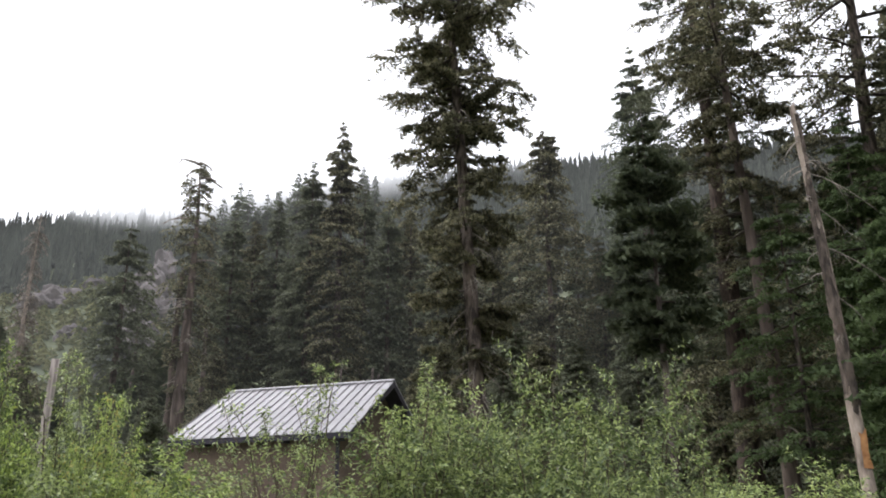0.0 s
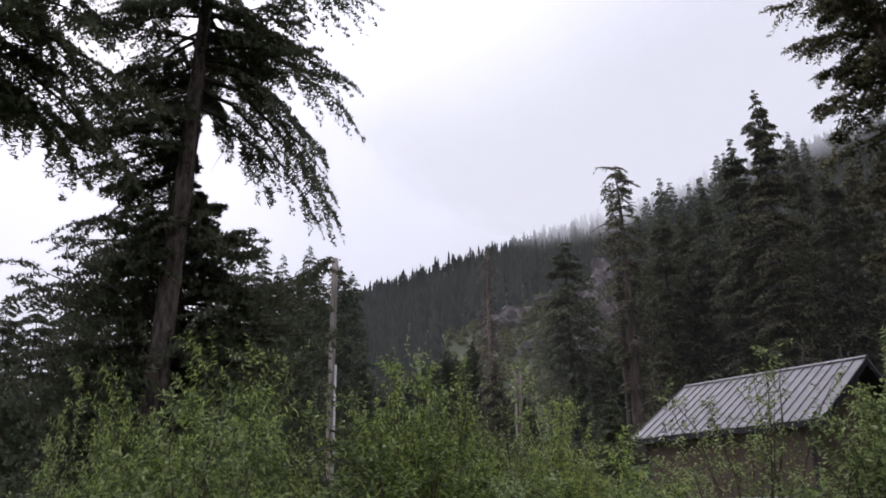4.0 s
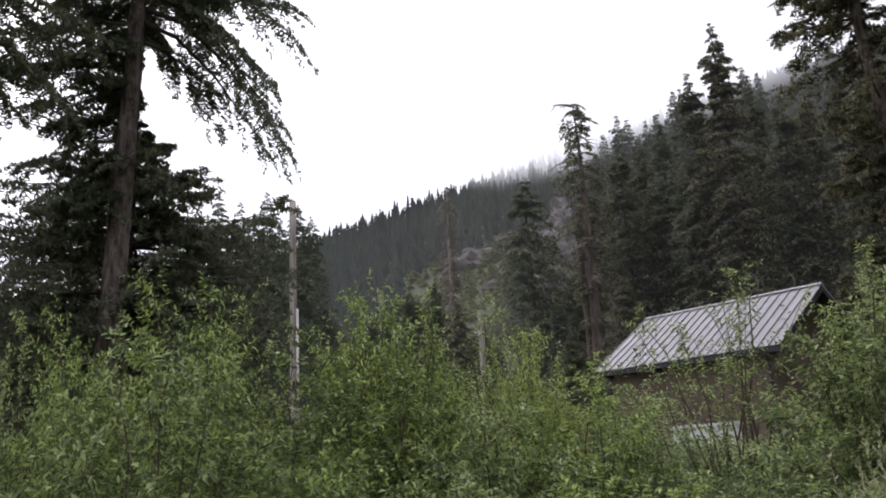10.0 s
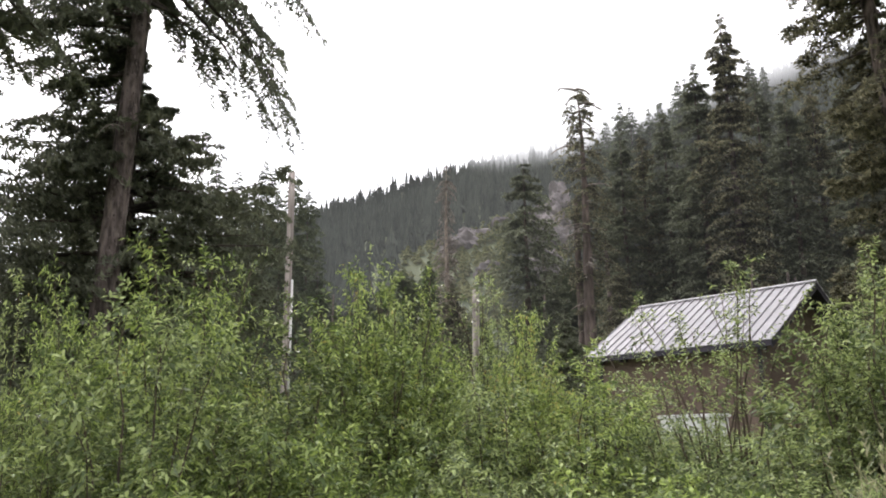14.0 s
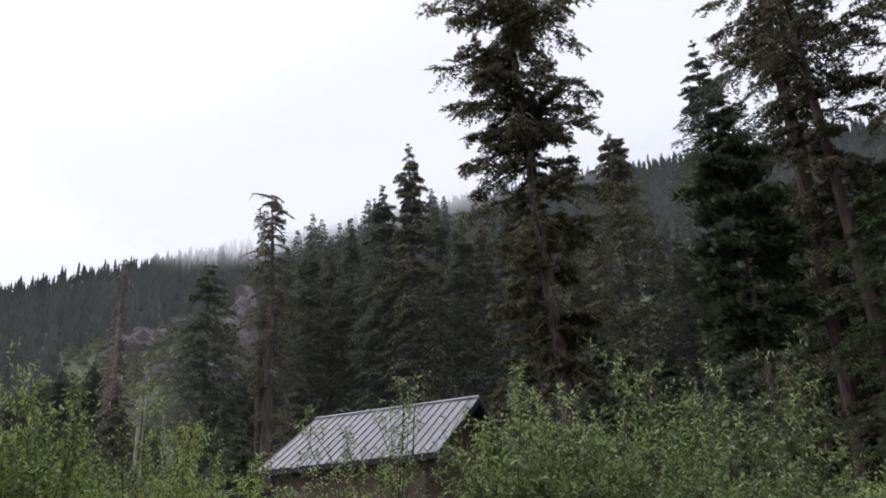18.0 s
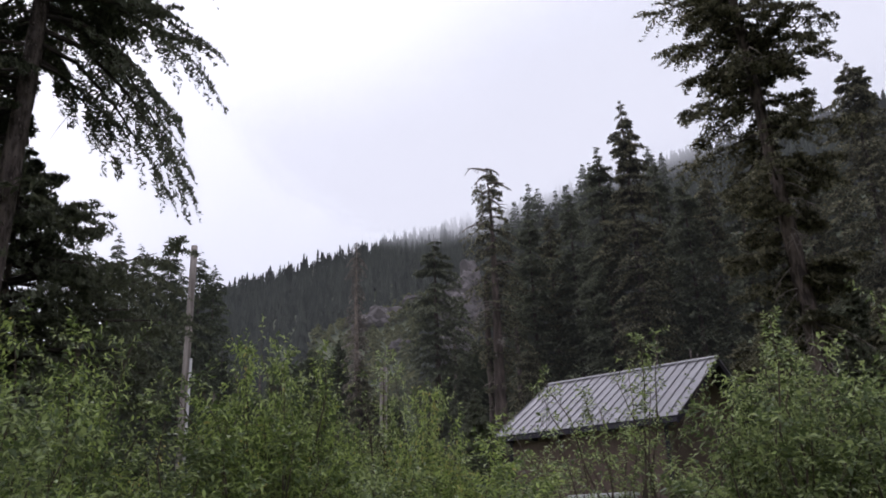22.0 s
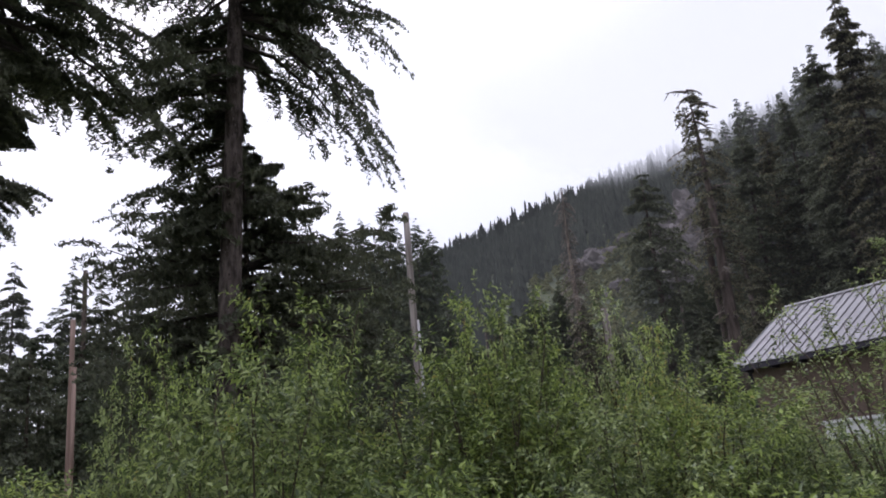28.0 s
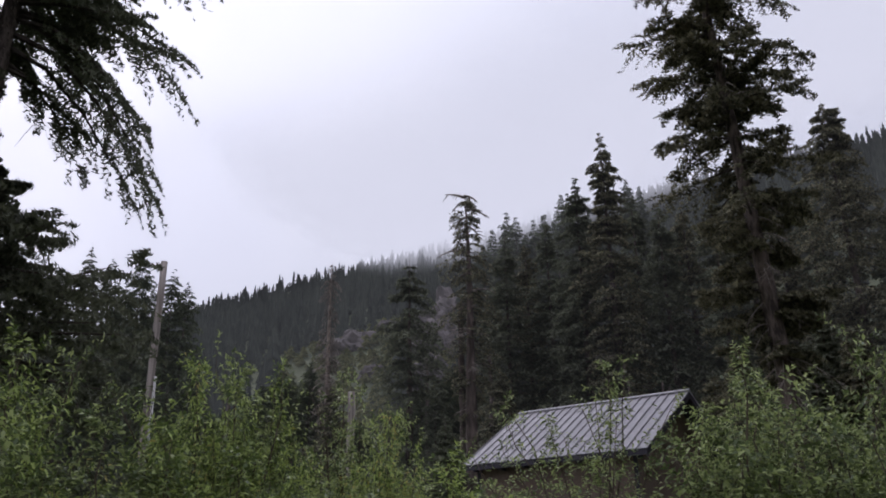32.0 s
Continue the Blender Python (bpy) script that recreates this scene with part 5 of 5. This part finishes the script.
for az, d, zt in ((1.4, 6.8, 2.95), (3.0, 7.0, 2.3), (-4.2, 6.2, 2.55), (-7.4, 6.0, 2.85), (24.7, 6.6, 3.0), (17.2, 7.6, 3.1)):
    plant(THIN[i % 2], az, d, zt)
    i += 1


# ---- low white wall before the hut ----
def white_wall():
    m = shader("white_painted_concrete", (0.62, 0.61, 0.58), (0.82, 0.81, 0.79), 0.8, 6.0, 0.2)
    x, y = polar(4.2, 18.3)
    g = ground_z(x, y)
    e = tagged(new("low_wall", None), "low white painted concrete wall half hidden by shrubs", "wall")
    e.matrix_world = Matrix.Translation((x, y, g - 0.22)) @ pose(0, 0, 0, 0, 0, HUT_YAW)
    bm = bmesh.new()
    box(bm, -0.45, 1.05, 0, 0.22, 0, 0.87)
    bmesh.ops.bevel(bm, geom=bm.edges[:], offset=0.02, segments=2, affect="EDGES")
    part("body", bm, m, e)
    bm = bmesh.new()
    box(bm, -0.49, 1.09, -0.04, 0.26, 0.873, 0.95)
    bmesh.ops.bevel(bm, geom=bm.edges[:], offset=0.015, segments=2, affect="EDGES")
    part("coping", bm, m, e)


white_wall()


# ---- parked car close by, its roof just over the shrubs' feet ----
def loft(rings):
    """Quads over rings of points of equal count."""
    k = len(rings[0])
    v = np.concatenate(rings)
    f = [(i * k + j, i * k + (j + 1) % k, (i + 1) * k + (j + 1) % k, (i + 1) * k + j) for i in range(len(rings) - 1) for j in range(k)]
    n = len(rings) * k
    v = np.concatenate([v, [rings[0].mean(0), rings[-1].mean(0)]])
    f += [(n, (j + 1) % k, j, j) for j in range(k)]
    m = (len(rings) - 1) * k
    f += [(n + 1, m + j, m + (j + 1) % k, m + (j + 1) % k) for j in range(k)]
    return v, np.array(f)


def rounded(x, half, z0, z1, power=4.0, k=28):
    out = []
    for j in range(k):
        t = 2 * math.pi * j / k
        c, s = math.cos(t), math.sin(t)
        out.append((x, half * math.copysign(abs(c) ** (2 / power), c), (z0 + z1) / 2 + (z1 - z0) / 2 * math.copysign(abs(s) ** (2 / power), s)))
    return np.array(out)


def parked_car():
    paint = shader("silver_paint", (0.42, 0.43, 0.44), (0.50, 0.51, 0.52), 0.3, 2.0, 0.0, metal=0.5)
    dark = shader("car_window", (0.015, 0.017, 0.02), (0.03, 0.033, 0.036), 0.08, 2.0, 0.0)
    rubber = shader("tyre_rubber", (0.015, 0.015, 0.015), (0.035, 0.035, 0.035), 0.9, 8.0, 0.2)
    steel = shader("wheel_rim", (0.35, 0.35, 0.36), (0.5, 0.5, 0.51), 0.4, 6.0, 0.05, metal=0.8)
    e = tagged(new("parked_car", None), "silver parked car beside the shrubs", "car")
    e.matrix_world = pose(-2.36, 2.22, ground_z(-2.36, 2.22) - 0.13, 0, 0, 41)
    v, f = loft([rounded(*r) for r in ((-2.1, 0.62, 0.35, 0.72), (-2.0, 0.80, 0.22, 0.88), (-1.2, 0.86, 0.20, 0.93), (0.9, 0.86, 0.20, 0.92), (1.7, 0.84, 0.22, 0.82), (2.05, 0.72, 0.28, 0.70))])
    part("body", mesh_from("body", v, f, paint, True), paint, e)
    v, f = loft([rounded(*r) for r in ((-1.75, 0.70, 0.80, 0.90), (-1.15, 0.70, 0.80, 1.36), (-0.3, 0.70, 0.80, 1.40), (0.35, 0.70, 0.80, 1.36), (1.05, 0.70, 0.80, 0.92))])
    part("window_band", mesh_from("window_band", v, f, dark, True), dark, e, "dark glazed cabin")
    v, f = loft([rounded(*r) for r in ((-1.28, 0.60, 1.33, 1.35), (-1.0, 0.67, 1.35, 1.40), (-0.3, 0.68, 1.37, 1.43), (0.2, 0.66, 1.36, 1.41), (0.48, 0.58, 1.33, 1.35))])
    part("roof", mesh_from("roof", v, f, paint, True), paint, e)
    for sx in (-1.25, 1.25):
        for sy in (-0.78, 0.78):
            v, f = tube([(sx, sy - 0.1, 0.31), (sx, sy + 0.1, 0.31)], [0.31, 0.31], 24)
            w = part("wheel", mesh_from("wheel", v, f, rubber), rubber, e)
            v, f = tube([(sx, sy - 0.112, 0.31), (sx, sy + 0.112, 0.31)], [0.19, 0.19], 18)
            part("rim", mesh_from("rim", v, f, steel), steel, w)
    for sy in (-0.6, 0.6):
        bm = bmesh.new()
        bmesh.ops.create_uvsphere(bm, u_segments=12, v_segments=8, radius=0.1, matrix=Matrix.Translation((1.98, sy, 0.6)) @ Matrix.Diagonal((0.6, 1.2, 0.8, 1)))
        part("headlight", bm, steel, e)


parked_car()


# ---- tall seeding grass at the thicket's foot ----
def seed_grass():
    m = shader("seed_grass", (0.16, 0.17, 0.08), (0.42, 0.39, 0.24), 0.8, 3.0, 0.0, island=0.5, through_light=0.3)
    rng = np.random.default_rng(12)
    out = []
    z = np.array([0, 0, 1.0])
    for j in range(56):
        az, d = (rng.uniform(-13, -5.5) if j % 2 else rng.uniform(-26, -7)), rng.uniform(2.9, 3.5)
        x, y = polar(az, d)
        g = ground_z(x, y)
        top = rng.uniform(1.38, 1.65) - g
        lean = np.array([rng.normal(0, 0.08), rng.normal(0, 0.08), 0])
        foot, tip = np.array([x, y, g]), np.array([x, y, g + top]) + lean
        side = np.array([0.003, 0.001, 0])
        out.append([foot - side, foot + side, tip])
        for k in range(18):
            f = rng.uniform(0.86, 1.0)
            p = foot + (tip - foot) * f
            dr = unit(rng.normal(0, 1, 3) * np.array([1, 1, 0.4]) + z * 1.6) * rng.uniform(0.015, 0.04) * (1.6 - f)* 2.2
            w = unit(np.cross(dr, [0.3, 0.7, 0.2])) * 0.0028
            out.append([p - w, p + w, p + dr])
        for k in range(3):
            a = rng.uniform(0, 6.28)
            q = foot + z * top * rng.uniform(0.1, 0.5)
            e = q + np.array([math.cos(a), math.sin(a), 1.6]) * rng.uniform(0.15, 0.35)
            s = np.array([-math.sin(a), math.cos(a), 0]) * 0.005
            out.append([q - s, q + s, e])
    tagged(new("seed_grass", tri_mesh("seed_grass", np.array(out), m)), "tall pale seeding grass along the thicket's foot", "grass", kind="stuff")


seed_grass()
